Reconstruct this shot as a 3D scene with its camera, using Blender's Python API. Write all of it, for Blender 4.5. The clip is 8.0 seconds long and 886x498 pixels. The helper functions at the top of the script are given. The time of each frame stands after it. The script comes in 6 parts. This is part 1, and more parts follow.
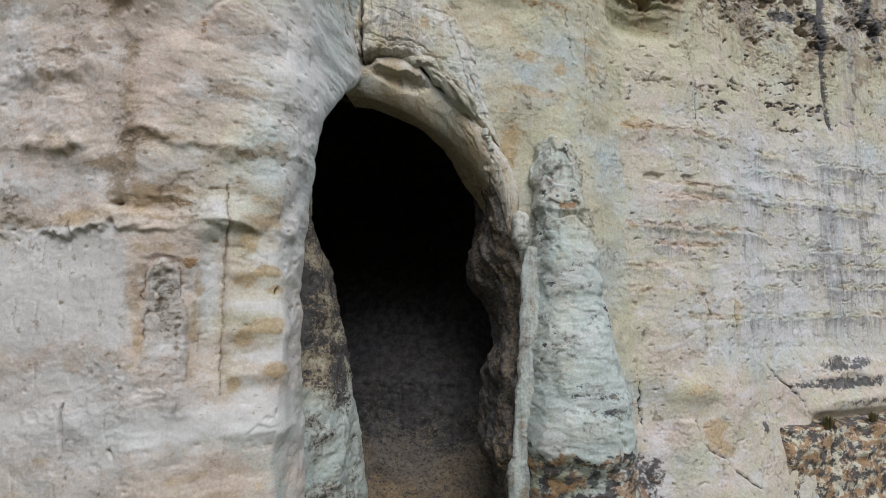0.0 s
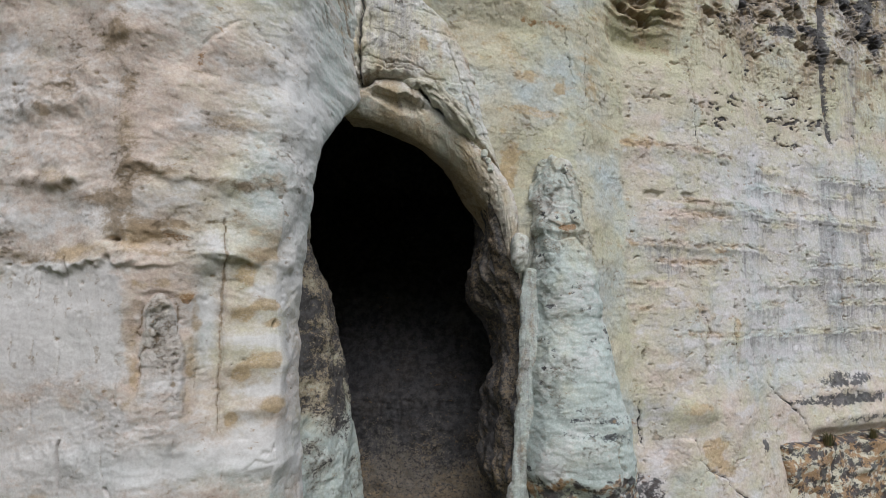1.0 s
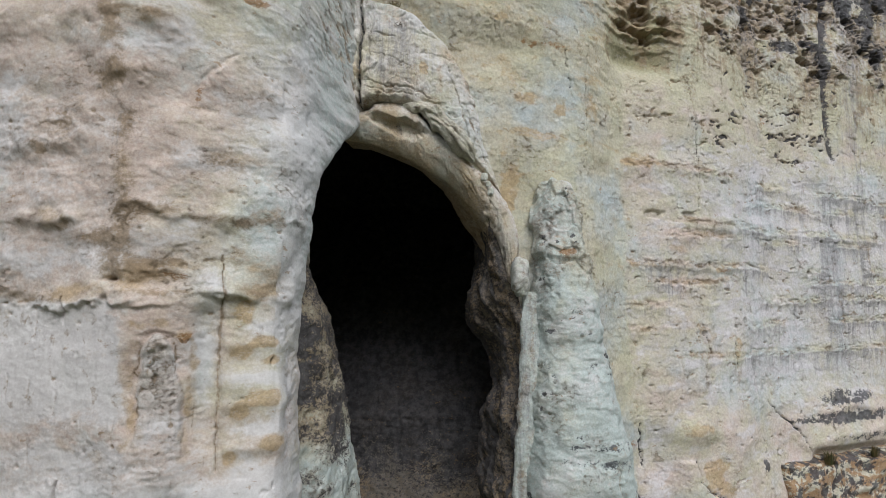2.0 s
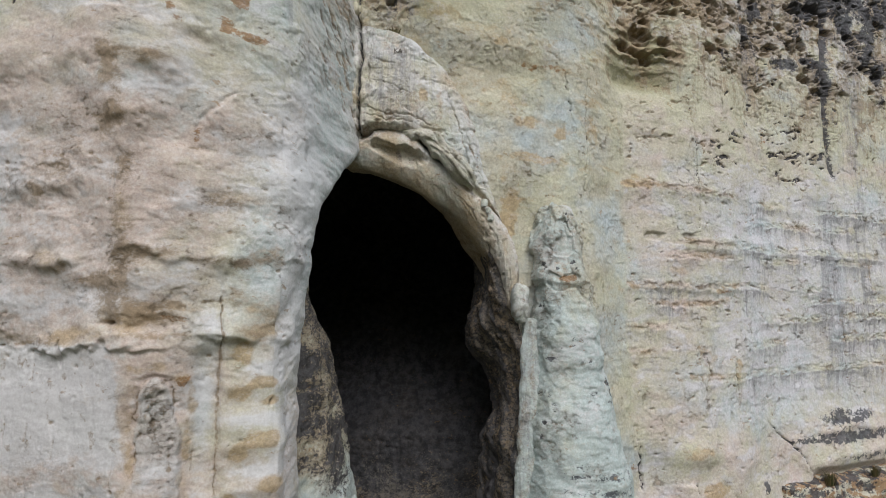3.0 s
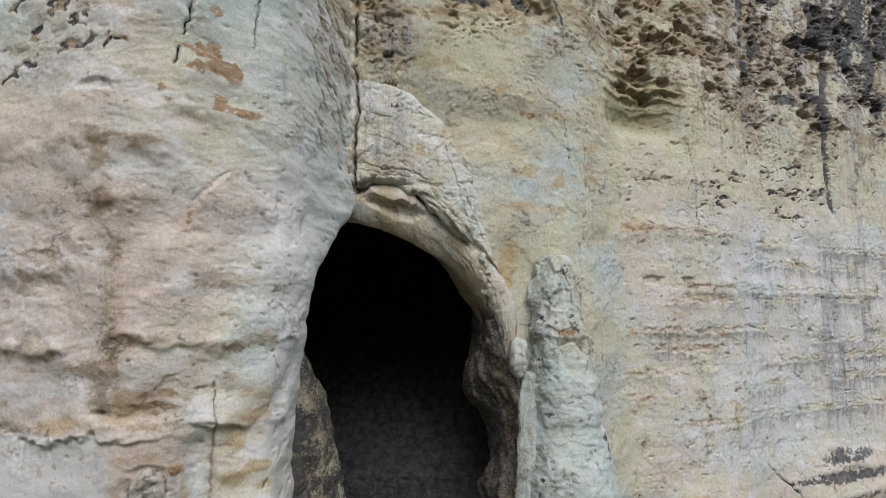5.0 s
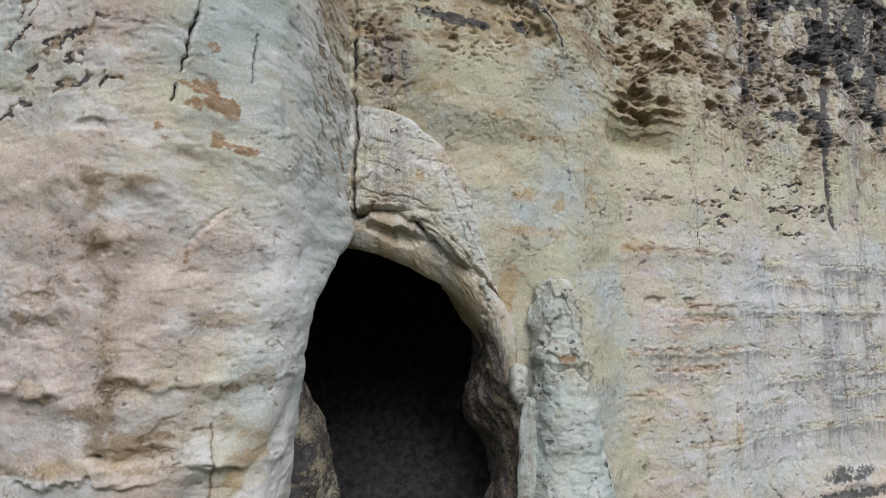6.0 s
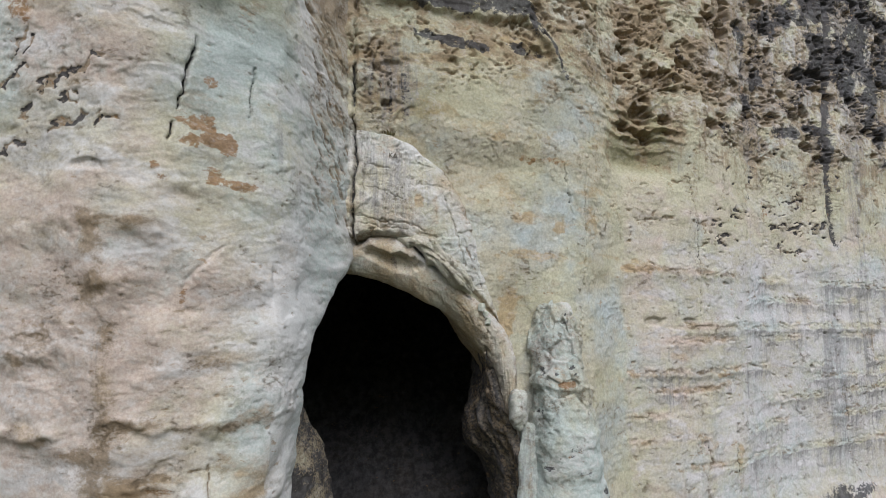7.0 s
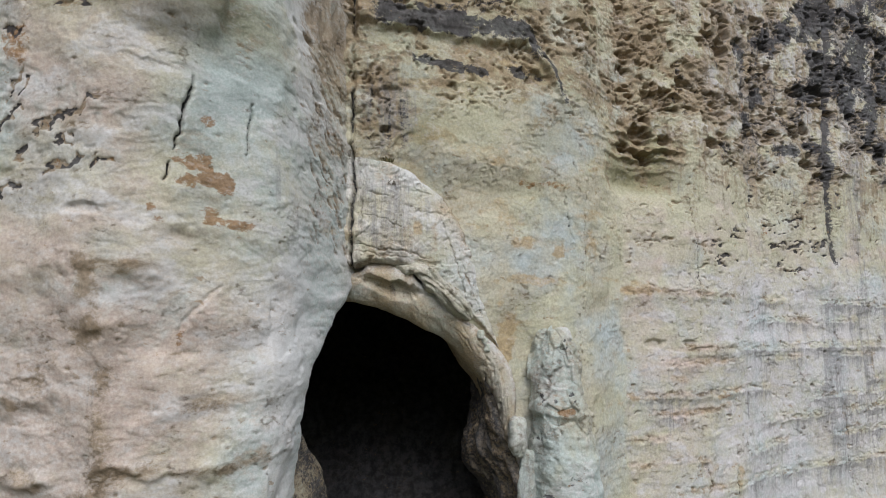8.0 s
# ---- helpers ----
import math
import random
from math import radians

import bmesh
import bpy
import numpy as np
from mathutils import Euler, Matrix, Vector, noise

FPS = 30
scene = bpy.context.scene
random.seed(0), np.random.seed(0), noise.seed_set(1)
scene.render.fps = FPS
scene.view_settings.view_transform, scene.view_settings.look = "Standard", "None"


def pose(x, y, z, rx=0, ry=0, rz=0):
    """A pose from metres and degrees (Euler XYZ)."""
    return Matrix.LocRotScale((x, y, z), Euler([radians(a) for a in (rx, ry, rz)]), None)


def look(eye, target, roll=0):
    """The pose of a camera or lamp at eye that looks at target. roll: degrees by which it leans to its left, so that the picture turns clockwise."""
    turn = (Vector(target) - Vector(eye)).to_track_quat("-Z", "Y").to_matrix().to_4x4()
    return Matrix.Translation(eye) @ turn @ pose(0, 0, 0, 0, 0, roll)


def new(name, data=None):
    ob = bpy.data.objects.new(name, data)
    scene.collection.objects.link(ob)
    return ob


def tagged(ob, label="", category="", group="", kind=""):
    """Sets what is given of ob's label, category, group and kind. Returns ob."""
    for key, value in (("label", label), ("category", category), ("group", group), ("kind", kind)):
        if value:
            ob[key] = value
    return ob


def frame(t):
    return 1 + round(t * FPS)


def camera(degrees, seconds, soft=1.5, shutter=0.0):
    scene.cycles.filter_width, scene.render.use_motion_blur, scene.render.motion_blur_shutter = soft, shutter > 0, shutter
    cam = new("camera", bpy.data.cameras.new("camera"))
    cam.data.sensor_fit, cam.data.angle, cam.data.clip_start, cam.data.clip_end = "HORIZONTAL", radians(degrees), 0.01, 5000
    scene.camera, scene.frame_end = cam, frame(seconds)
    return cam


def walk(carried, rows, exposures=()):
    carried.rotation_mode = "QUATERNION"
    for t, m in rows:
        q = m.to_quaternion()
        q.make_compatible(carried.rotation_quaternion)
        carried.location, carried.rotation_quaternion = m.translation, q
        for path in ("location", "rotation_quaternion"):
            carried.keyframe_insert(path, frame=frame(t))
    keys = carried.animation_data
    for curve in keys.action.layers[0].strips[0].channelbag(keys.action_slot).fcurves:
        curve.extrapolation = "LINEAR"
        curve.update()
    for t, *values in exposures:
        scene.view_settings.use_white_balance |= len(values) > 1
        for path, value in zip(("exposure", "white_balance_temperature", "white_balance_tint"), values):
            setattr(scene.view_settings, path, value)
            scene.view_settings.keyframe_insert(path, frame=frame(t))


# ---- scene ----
cam = camera(73.6, 8.0, soft=0.5)
METRES, EYE, TILT, LEAN, TURN = 3.0, 4.5, 7.0, 0.0, 0.0
ROWS = [
    (0.0, 0.0, 0.0, 0.0, -0.0, 0.0, 0.0),
    (0.5, 0.0025, 0.005, 0.0539, 0.0, -0.03, -0.01),
    (1.0, 0.0041, 0.012, 0.1105, -0.01, -0.07, -0.01),
    (1.5, 0.0035, 0.0202, 0.1686, -0.03, -0.1, -0.0),
    (3.0, 0.0033, 0.039, 0.3613, -0.06, -0.18, -0.03),
    (3.5, 0.0062, 0.043, 0.4272, -0.07, -0.2, -0.04),
    (4.0, 0.0083, 0.0502, 0.4924, -0.1, -0.21, -0.04),
    (4.5, 0.0114, 0.0588, 0.5579, -0.12, -0.22, -0.03),
    (6.0, 0.013, 0.0866, 0.7451, -0.15, -0.27, -0.01),
    (6.5, 0.0132, 0.0974, 0.8045, -0.17, -0.3, -0.02),
    (7.0, 0.0141, 0.1069, 0.8656, -0.2, -0.32, -0.02),
    (7.5, 0.0161, 0.1139, 0.9281, -0.22, -0.34, -0.03),
    (8.0, 0.0169, 0.1206, 0.9919, -0.24, -0.34, -0.02),
]
walk(cam, [(t, pose(0, 0, EYE, TILT, LEAN, TURN) @ pose(METRES * x, METRES * y, METRES * z, 90 + pitch, roll, yaw)) for t, x, y, z, yaw, pitch, roll in ROWS])


# ---- sky, sun ----
world = bpy.data.worlds.new("overcast_sky")
scene.world = world
world.use_nodes = True
wn, wl = world.node_tree.nodes, world.node_tree.links
sky = wn.new("ShaderNodeTexSky")
sky.sky_type, sky.sun_disc = "NISHITA", False
sky.sun_elevation, sky.sun_rotation = radians(43), radians(168)
pale = wn.new("ShaderNodeHueSaturation")
pale.inputs["Saturation"].default_value = 0.35
wl.new(sky.outputs[0], pale.inputs["Color"])
wl.new(pale.outputs[0], wn["Background"].inputs[0])
wn["Background"].inputs[1].default_value = 0.15
sun = new("sun", bpy.data.lights.new("sun", "SUN"))
sun.data.energy, sun.data.angle, sun.data.color = 1.5, radians(35), (1.0, 0.985, 0.975)
sun.matrix_world = look((3.5, -9, 22), (0, 8, 5))
scene.view_settings.exposure = 0.27


# ---- noise and masks ----
dice = np.random.RandomState(11)
PERM = np.concatenate([dice.permutation(512)] * 3).astype(np.int32)
ANG = dice.uniform(0, 2 * np.pi, 512)
GX, GY = np.cos(ANG).astype(np.float32), np.sin(ANG).astype(np.float32)
JX, JY = dice.rand(512).astype(np.float32), dice.rand(512).astype(np.float32)


def n2(u, v, seed=0):
    """Gradient noise, about -1 to 1."""
    u, v = np.asarray(u, np.float32) + seed * 17.31, np.asarray(v, np.float32) + seed * 5.77
    iu, iv = np.floor(u), np.floor(v)
    fu, fv = u - iu, v - iv
    iu, iv = iu.astype(np.int32) & 511, iv.astype(np.int32) & 511
    su, sv = fu * fu * (3 - 2 * fu), fv * fv * (3 - 2 * fv)

    def corner(a, b):
        h = PERM[PERM[(iu + a) & 511] + ((iv + b) & 511)]
        return GX[h] * (fu - a) + GY[h] * (fv - b)
    low = corner(0, 0) * (1 - su) + corner(1, 0) * su
    high = corner(0, 1) * (1 - su) + corner(1, 1) * su
    return (low * (1 - sv) + high * sv) * 1.5


def fbm(u, v, octaves=4, seed=0, gain=0.5):
    total, amp = 0.0, 1.0
    for k in range(octaves):
        total = total + amp * n2(u * 2.03 ** k, v * 2.03 ** k, seed + 3 * k)
        amp *= gain
    return total


def cells(u, v, seed=0):
    """Distance to the nearest and second nearest of scattered seeds, and a random number of the nearest."""
    u, v = np.asarray(u, np.float32) + seed * 13.7, np.asarray(v, np.float32) + seed * 7.9
    iu, iv = np.floor(u).astype(np.int32), np.floor(v).astype(np.int32)
    f1 = np.full(u.shape, 9.0, np.float32)
    f2 = f1.copy()
    tone = np.zeros(u.shape, np.float32)
    for a in (-1, 0, 1):
        for b in (-1, 0, 1):
            h = PERM[PERM[(iu + a) & 511] + ((iv + b) & 511)]
            d = np.hypot(iu + a + JX[h] - u, iv + b + JY[h] - v)
            near = d < f1
            f2 = np.where(near, f1, np.minimum(f2, d))
            tone = np.where(near, JX[(h + 77) & 511], tone)
            f1 = np.minimum(f1, d)
    return f1, f2, tone


def step(a, b, x):
    t = np.clip((x - a) / (b - a), 0, 1)
    return t * t * (3 - 2 * t)


def scars(u, v, wide, tall, keep, seed):
    """Scars where flakes of rock fell off: a depth, steep at the upper rim and fading downwards, and the rim itself."""
    p, q = u / wide, v / tall
    p = p + 0.35 * fbm(p * 1.7, q * 1.7, 2, seed)
    q = q + 0.3 * fbm(p * 2.1, q * 1.6, 3, seed + 1)
    iu, iv = np.floor(p).astype(np.int32), np.floor(q).astype(np.int32)
    deep, rim = np.zeros(p.shape, np.float32), np.zeros(p.shape, np.float32)
    for a in (-1, 0, 1):
        for b in (-1, 0, 1):
            h = PERM[PERM[(iu + a + 31 * seed) & 511] + ((iv + b + 17 * seed) & 511)]
            size = 0.25 + 0.4 * JX[(h + 91) & 511]
            x, y = (p - iu - a - JX[h]) / size, (q - iv - b - JY[h]) / size
            on = JY[(h + 45) & 511] < keep
            r = np.hypot(x, y)
            inside = step(1.0, 0.86, r) * on
            deep = np.maximum(deep, inside * (0.25 + 0.75 * step(-0.9, 0.9, y)))
            rim = np.maximum(rim, on * np.exp(-((r - 0.9) / 0.16) ** 2) * step(-0.1, 0.6, y))
    return deep, rim


def ticks(u, v, wide, tall, keep, seed, thin=0.05):
    """Short upright cracks, scattered."""
    p, q = u / wide + 0.12 * fbm(u * 5, v * 3, 2, seed), v / tall
    iu, iv = np.floor(p).astype(np.int32), np.floor(q).astype(np.int32)
    out = np.zeros(p.shape, np.float32)
    for a in (-1, 0, 1):
        for b in (-1, 0, 1):
            h = PERM[PERM[(iu + a + 13 * seed) & 511] + ((iv + b + 7 * seed) & 511)]
            x, y = p - iu - a - JX[h], q - iv - b - JY[h]
            out = np.maximum(out, (JY[(h + 45) & 511] < keep) * np.exp(-(x / thin) ** 2) * step(0.45, 0.2, np.abs(y)))
    return out


def hump(u, v, cu, cv, ru, rv, turn=0.0):
    c, s = math.cos(radians(turn)), math.sin(radians(turn))
    a, b = (u - cu) * c + (v - cv) * s, -(u - cu) * s + (v - cv) * c
    return np.exp(-(a / ru) ** 2 - (b / rv) ** 2)


def patch(u, v, cu, cv, ru, rv, rough=0.5, size=6.0, turn=0.0):
    """A ragged patch, 1 inside and 0 outside."""
    c, s = math.cos(radians(turn)), math.sin(radians(turn))
    a, b = (u - cu) * c + (v - cv) * s, -(u - cu) * s + (v - cv) * c
    out = np.zeros(np.shape(u), np.float32)
    near = (np.abs(u - cu) < 2 * (ru + rv)) & (np.abs(v - cv) < 2 * (ru + rv))
    r = np.hypot(a[near] / ru, b[near] / rv) + rough * fbm(u[near] * size, v[near] * size, 3, 5)
    out[near] = step(1.35, 0.45, r)
    return out


def line(u, v, points, width, wander=0.02, seed=1):
    """A groove along a polyline: 1 on it, falling to 0 at some widths, thinner at the ends."""
    out = np.zeros(np.shape(u), np.float32)
    us, vs = [p[0] for p in points], [p[1] for p in points]
    pad = 4 * width + 2 * wander
    near = (u > min(us) - pad) & (u < max(us) + pad) & (v > min(vs) - pad) & (v < max(vs) + pad)
    if not near.any():
        return out
    a = u[near] + wander * fbm(u[near] * 9, v[near] * 9, 2, seed)
    b = v[near] + wander * fbm(u[near] * 9, v[near] * 9, 2, seed + 9)
    best = np.full(a.shape, 9.0)
    n = len(points) - 1
    for k in range(n):
        (x0, y0), (x1, y1) = points[k], points[k + 1]
        L = (x1 - x0) ** 2 + (y1 - y0) ** 2
        t = np.clip(((a - x0) * (x1 - x0) + (b - y0) * (y1 - y0)) / L, 0, 1)
        w = width * (0.25 + 0.75 * np.sin(np.pi * np.clip((k + t) / n, 0.02, 0.98)))
        best = np.minimum(best, np.hypot(a - x0 - t * (x1 - x0), b - y0 - t * (y1 - y0)) / w)
    out[near] = np.exp(-best ** 2)
    return out


def ledge(v, at, above, below=0.04):
    """A bench's profile: it swells from above down to the height at, and breaks off below it."""
    h = v - at
    return np.where(h > 0, np.exp(-np.abs(h) / above), np.exp(-(h / below) ** 2))


def steps(*spans):
    """Coordinates with their own spacing, span by span: (from, to, spacing)."""
    out = []
    for a, b, d in spans:
        out.append(np.linspace(a, b, max(2, int(round(abs(b - a) / d))), endpoint=False))
    return np.concatenate(out + [np.array([spans[-1][1]])])


# ---- materials ----
def node(nt, kind, **values):
    n = nt.nodes.new(kind)
    for key, value in values.items():
        n.inputs[key.replace("_", " ")].default_value = value
    return n


def mix(nt, fac, a, b, blend="MIX"):
    m = nt.nodes.new("ShaderNodeMix")
    m.data_type, m.blend_type = "RGBA", blend
    for slot, value in ((0, fac), (6, a), (7, b)):
        if isinstance(value, (int, float)):
            m.inputs[slot].default_value = value
        elif isinstance(value, tuple):
            m.inputs[slot].default_value = (*value, 1)
        else:
            nt.links.new(value, m.inputs[slot])
    return m.outputs[2]


def maths(nt, op, a, b=0.0, c=0.0):
    m = nt.nodes.new("ShaderNodeMath")
    m.operation = op
    for slot, value in enumerate((a, b, c)):
        if isinstance(value, (int, float)):
            m.inputs[slot].default_value = value
        else:
            nt.links.new(value, m.inputs[slot])
    return m.outputs[0]


def ramp(nt, x, low, high, a=0.0, b=1.0):
    m = nt.nodes.new("ShaderNodeMapRange")
    m.interpolation_type = "SMOOTHSTEP"
    nt.links.new(x, m.inputs[0])
    for slot, value in enumerate((low, high, a, b)):
        m.inputs[slot + 1].default_value = value
    return m.outputs[0]


def texture(nt, where, scale, detail=4.0, rough=0.55, stretch=(1, 1, 1), kind="noise", twist=0.0):
    mp = nt.nodes.new("ShaderNodeMapping")
    mp.inputs["Scale"].default_value = stretch
    nt.links.new(where, mp.inputs[0])
    if kind == "noise":
        n = node(nt, "ShaderNodeTexNoise", Scale=scale, Detail=detail, Roughness=rough, Distortion=twist)
    else:
        n = node(nt, "ShaderNodeTexVoronoi", Scale=scale)
        n.distance = "EUCLIDEAN"
    nt.links.new(mp.outputs[0], n.inputs["Vector"])
    return n.outputs[0]


def stone(name, cream=(0.54, 0.518, 0.39), rosy=(0.585, 0.482, 0.415), cool=(0.475, 0.545, 0.53), bleach=(0.69, 0.682, 0.688), tan=(0.36, 0.275, 0.19), size=1.0):
    """Weathered sandstone. The stains lie where the meshes' layers put them: stain_a is ochre, cool grey-white,
    black crust, rust; stain_b is algae green, brown dirt, rosy, bleached; stain_c is run-off streaks, crumbling, sleek.
    Black and dirt also hold painted shade. size: how fine its grain is."""
    m = bpy.data.materials.new(name)
    m.use_nodes = True
    nt = m.node_tree
    bsdf = nt.nodes["Principled BSDF"]
    squash = node(nt, "ShaderNodeMapping", Scale=(1, 0.65, 1))
    nt.links.new(nt.nodes.new("ShaderNodeTexCoord").outputs["Object"], squash.inputs["Vector"])
    where = squash.outputs[0]
    layers = []
    for layer in ("stain_a", "stain_b", "stain_c"):
        at = nt.nodes.new("ShaderNodeAttribute")
        at.attribute_name = layer
        sep = nt.nodes.new("ShaderNodeSeparateColor")
        nt.links.new(at.outputs["Color"], sep.inputs[0])
        layers += [sep.outputs[0], sep.outputs[1], sep.outputs[2], at.outputs["Alpha"]]
    ochre, grey, black, rust, algae, dirt_shade, pink, white, wash, crumble, sleek = layers[:11]
    coarse = texture(nt, where, 1.3, 5, 0.6)
    mid = texture(nt, where, 7.0 * size, 10, 0.7)
    fine = texture(nt, where, 40.0 * size, 6, 0.8)
    flat = texture(nt, where, 11.0 * size, 9, 0.74, (1, 1, 1.6), twist=0.3)
    grain = texture(nt, where, 200.0 * size, 2, 0.7)
    speck = texture(nt, where, 17.0 * size, 10, 0.8, (1, 1, 1.3), twist=0.5)
    gate = texture(nt, where, 2.4, 4, 0.6, (1.2, 1.2, 1))

    def ragged(mask, tex, low=0.35, high=0.65, k=0.7):
        return ramp(nt, maths(nt, "ADD", mask, maths(nt, "MULTIPLY", maths(nt, "SUBTRACT", tex, 0.5), k)), low, high)

    col = mix(nt, ramp(nt, coarse, 0.38, 0.62, 0.0, 0.25), cream, rosy)
    col = mix(nt, ragged(pink, mid, 0.2, 0.9, 1.2), col, rosy)
    col = mix(nt, ragged(grey, mid, 0.1, 0.95, 1.2), col, cool)
    col = mix(nt, maths(nt, "MULTIPLY", ragged(white, flat, 0.2, 0.85, 1.4), 0.85), col, bleach)
    # crumbling places, tan and grainy
    crumb = ramp(nt, maths(nt, "ADD", maths(nt, "MULTIPLY", gate, 0.65), maths(nt, "MULTIPLY", mid, 0.35)), 0.53, 0.64)
    rough_here = maths(nt, "SUBTRACT", 1.0, maths(nt, "MULTIPLY", sleek, 0.85))
    col = mix(nt, maths(nt, "MULTIPLY", maths(nt, "MULTIPLY", crumb, 0.2), rough_here), col, tan)
    col = mix(nt, maths(nt, "MULTIPLY", ragged(ochre, flat, 0.2, 0.92, 1.6), 0.7), col, (0.445, 0.315, 0.165))
    col = mix(nt, maths(nt, "MULTIPLY", ragged(algae, mid, 0.2, 0.9), 0.7), col, (0.22, 0.205, 0.1))
    col = mix(nt, maths(nt, "MULTIPLY", ragged(dirt_shade, speck, 0.25, 0.9, 2.0), 0.78), col, (0.285, 0.21, 0.135))
    # run-off: thin upright streaks of grey
    threads = texture(nt, where, 11.0, 10, 0.78, (1, 1, 0.07))
    broken = maths(nt, "SUBTRACT", wash, maths(nt, "MULTIPLY", maths(nt, "SUBTRACT", mid, 0.5), -1.2))
    col = mix(nt, maths(nt, "MULTIPLY", maths(nt, "MULTIPLY", ragged(broken, threads, 0.3, 0.95, 2.6), ramp(nt, wash, 0.0, 0.25)), 0.7), col, (0.25, 0.245, 0.25))
    col = mix(nt, maths(nt, "MULTIPLY", maths(nt, "MULTIPLY", ragged(crumble, flat, 0.25, 0.95, 1.8), ramp(nt, crumble, 0.0, 0.2)), 0.5), col, tan)
    col = mix(nt, maths(nt, "MULTIPLY", ragged(rust, speck, 0.44, 0.62, 2.6), 0.8), col, (0.3, 0.16, 0.065))
    crusted = ragged(black, speck, 0.42, 0.64, 2.9)
    bare = maths(nt, "SUBTRACT", 1.0, maths(nt, "MULTIPLY", crusted, 0.85))
    col = mix(nt, maths(nt, "MULTIPLY", crusted, 0.88), col, mix(nt, ramp(nt, mid, 0.38, 0.62), (0.03, 0.033, 0.044), (0.088, 0.09, 0.1)))
    # small orange-brown freckles in loose swarms
    freckle = ramp(nt, texture(nt, where, 10.0 * size, 6, 0.68, (1, 1, 1.7), twist=0.4), 0.615, 0.65)
    swarm = ramp(nt, texture(nt, where, 1.7, 3, 0.55, (1, 1, 1.6)), 0.5, 0.6)
    col = mix(nt, maths(nt, "MULTIPLY", maths(nt, "MULTIPLY", freckle, swarm), 0.6), col, (0.33, 0.215, 0.11))
    # grain, pale and dark mottling
    col = mix(nt, 0.16, col, mix(nt, ramp(nt, mid, 0.4, 0.6), (0.34, 0.34, 0.34), (0.63, 0.63, 0.63)), "OVERLAY")
    col = mix(nt, 0.3, col, mix(nt, ramp(nt, fine, 0.43, 0.57), (0.3, 0.3, 0.3), (0.68, 0.68, 0.68)), "OVERLAY")
    # crumbling spots and small pits, thick in places and rare elsewhere
    crumbs = texture(nt, where, 15.0 * size, 10, 0.78, (1, 1, 1.7), twist=0.3)
    thick = maths(nt, "ADD", maths(nt, "MULTIPLY", maths(nt, "SUBTRACT", gate, 0.5), 0.45), maths(nt, "SUBTRACT", maths(nt, "MULTIPLY", crumble, 0.1), maths(nt, "MULTIPLY", sleek, 0.07)))
    pits = ramp(nt, maths(nt, "ADD", crumbs, thick), 0.63, 0.67)
    col = mix(nt, maths(nt, "MULTIPLY", maths(nt, "MULTIPLY", pits, 0.5), bare), col, tuple(0.78 * c for c in tan))
    flecks = ramp(nt, maths(nt, "SUBTRACT", crumbs, maths(nt, "MULTIPLY", maths(nt, "SUBTRACT", gate, 0.5), 0.3)), 0.45, 0.41)
    col = mix(nt, maths(nt, "MULTIPLY", maths(nt, "MULTIPLY", flecks, 0.22), bare), col, bleach)
    nt.links.new(col, bsdf.inputs["Base Color"])
    bsdf.inputs["Roughness"].default_value = 0.93
    bsdf.inputs["Specular IOR Level"].default_value = 0.2
    # thin shells of rock have come off and left crisp low steps
    shells = texture(nt, where, 3.4 * size, 7, 0.6, (1, 1, 1.9), twist=0.5)
    shells = maths(nt, "DIVIDE", maths(nt, "FLOOR", maths(nt, "MULTIPLY", shells, 11.0)), 11.0)
    height = maths(nt, "ADD", maths(nt, "MULTIPLY", flat, maths(nt, "ADD", 0.05, maths(nt, "MULTIPLY", crumble, 0.12))), maths(nt, "MULTIPLY", fine, maths(nt, "MULTIPLY", maths(nt, "MULTIPLY", ramp(nt, gate, 0.4, 0.6, 0.35, 1.0), rough_here), 0.26)))
    height = maths(nt, "ADD", height, maths(nt, "MULTIPLY", shells, maths(nt, "MULTIPLY", ramp(nt, texture(nt, where, 2.9, 3, 0.5), 0.46, 0.64, 0.06, 0.8), rough_here)))
    height = maths(nt, "ADD", height, maths(nt, "MULTIPLY", grain, 0.04))
    height = maths(nt, "SUBTRACT", height, maths(nt, "MULTIPLY", pits, 0.35))
    bump = node(nt, "ShaderNodeBump", Strength=0.9, Distance=0.05)
    nt.links.new(height, bump.inputs["Height"])
    nt.links.new(bump.outputs[0], bsdf.inputs["Normal"])
    return m


SANDSTONE = stone("pale_sandstone")
BANDED = stone("banded_sandstone", (0.525, 0.508, 0.375), (0.58, 0.485, 0.44), (0.455, 0.512, 0.525), (0.612, 0.594, 0.617), size=0.6)
# cave stone: the same sandstone with shade darkened into all its colours
CAVE_SHADE_STONE = stone("shaded_cave_sandstone", (0.17, 0.16, 0.148), (0.155, 0.14, 0.122), (0.17, 0.17, 0.165), (0.32, 0.31, 0.29), (0.14, 0.105, 0.075))


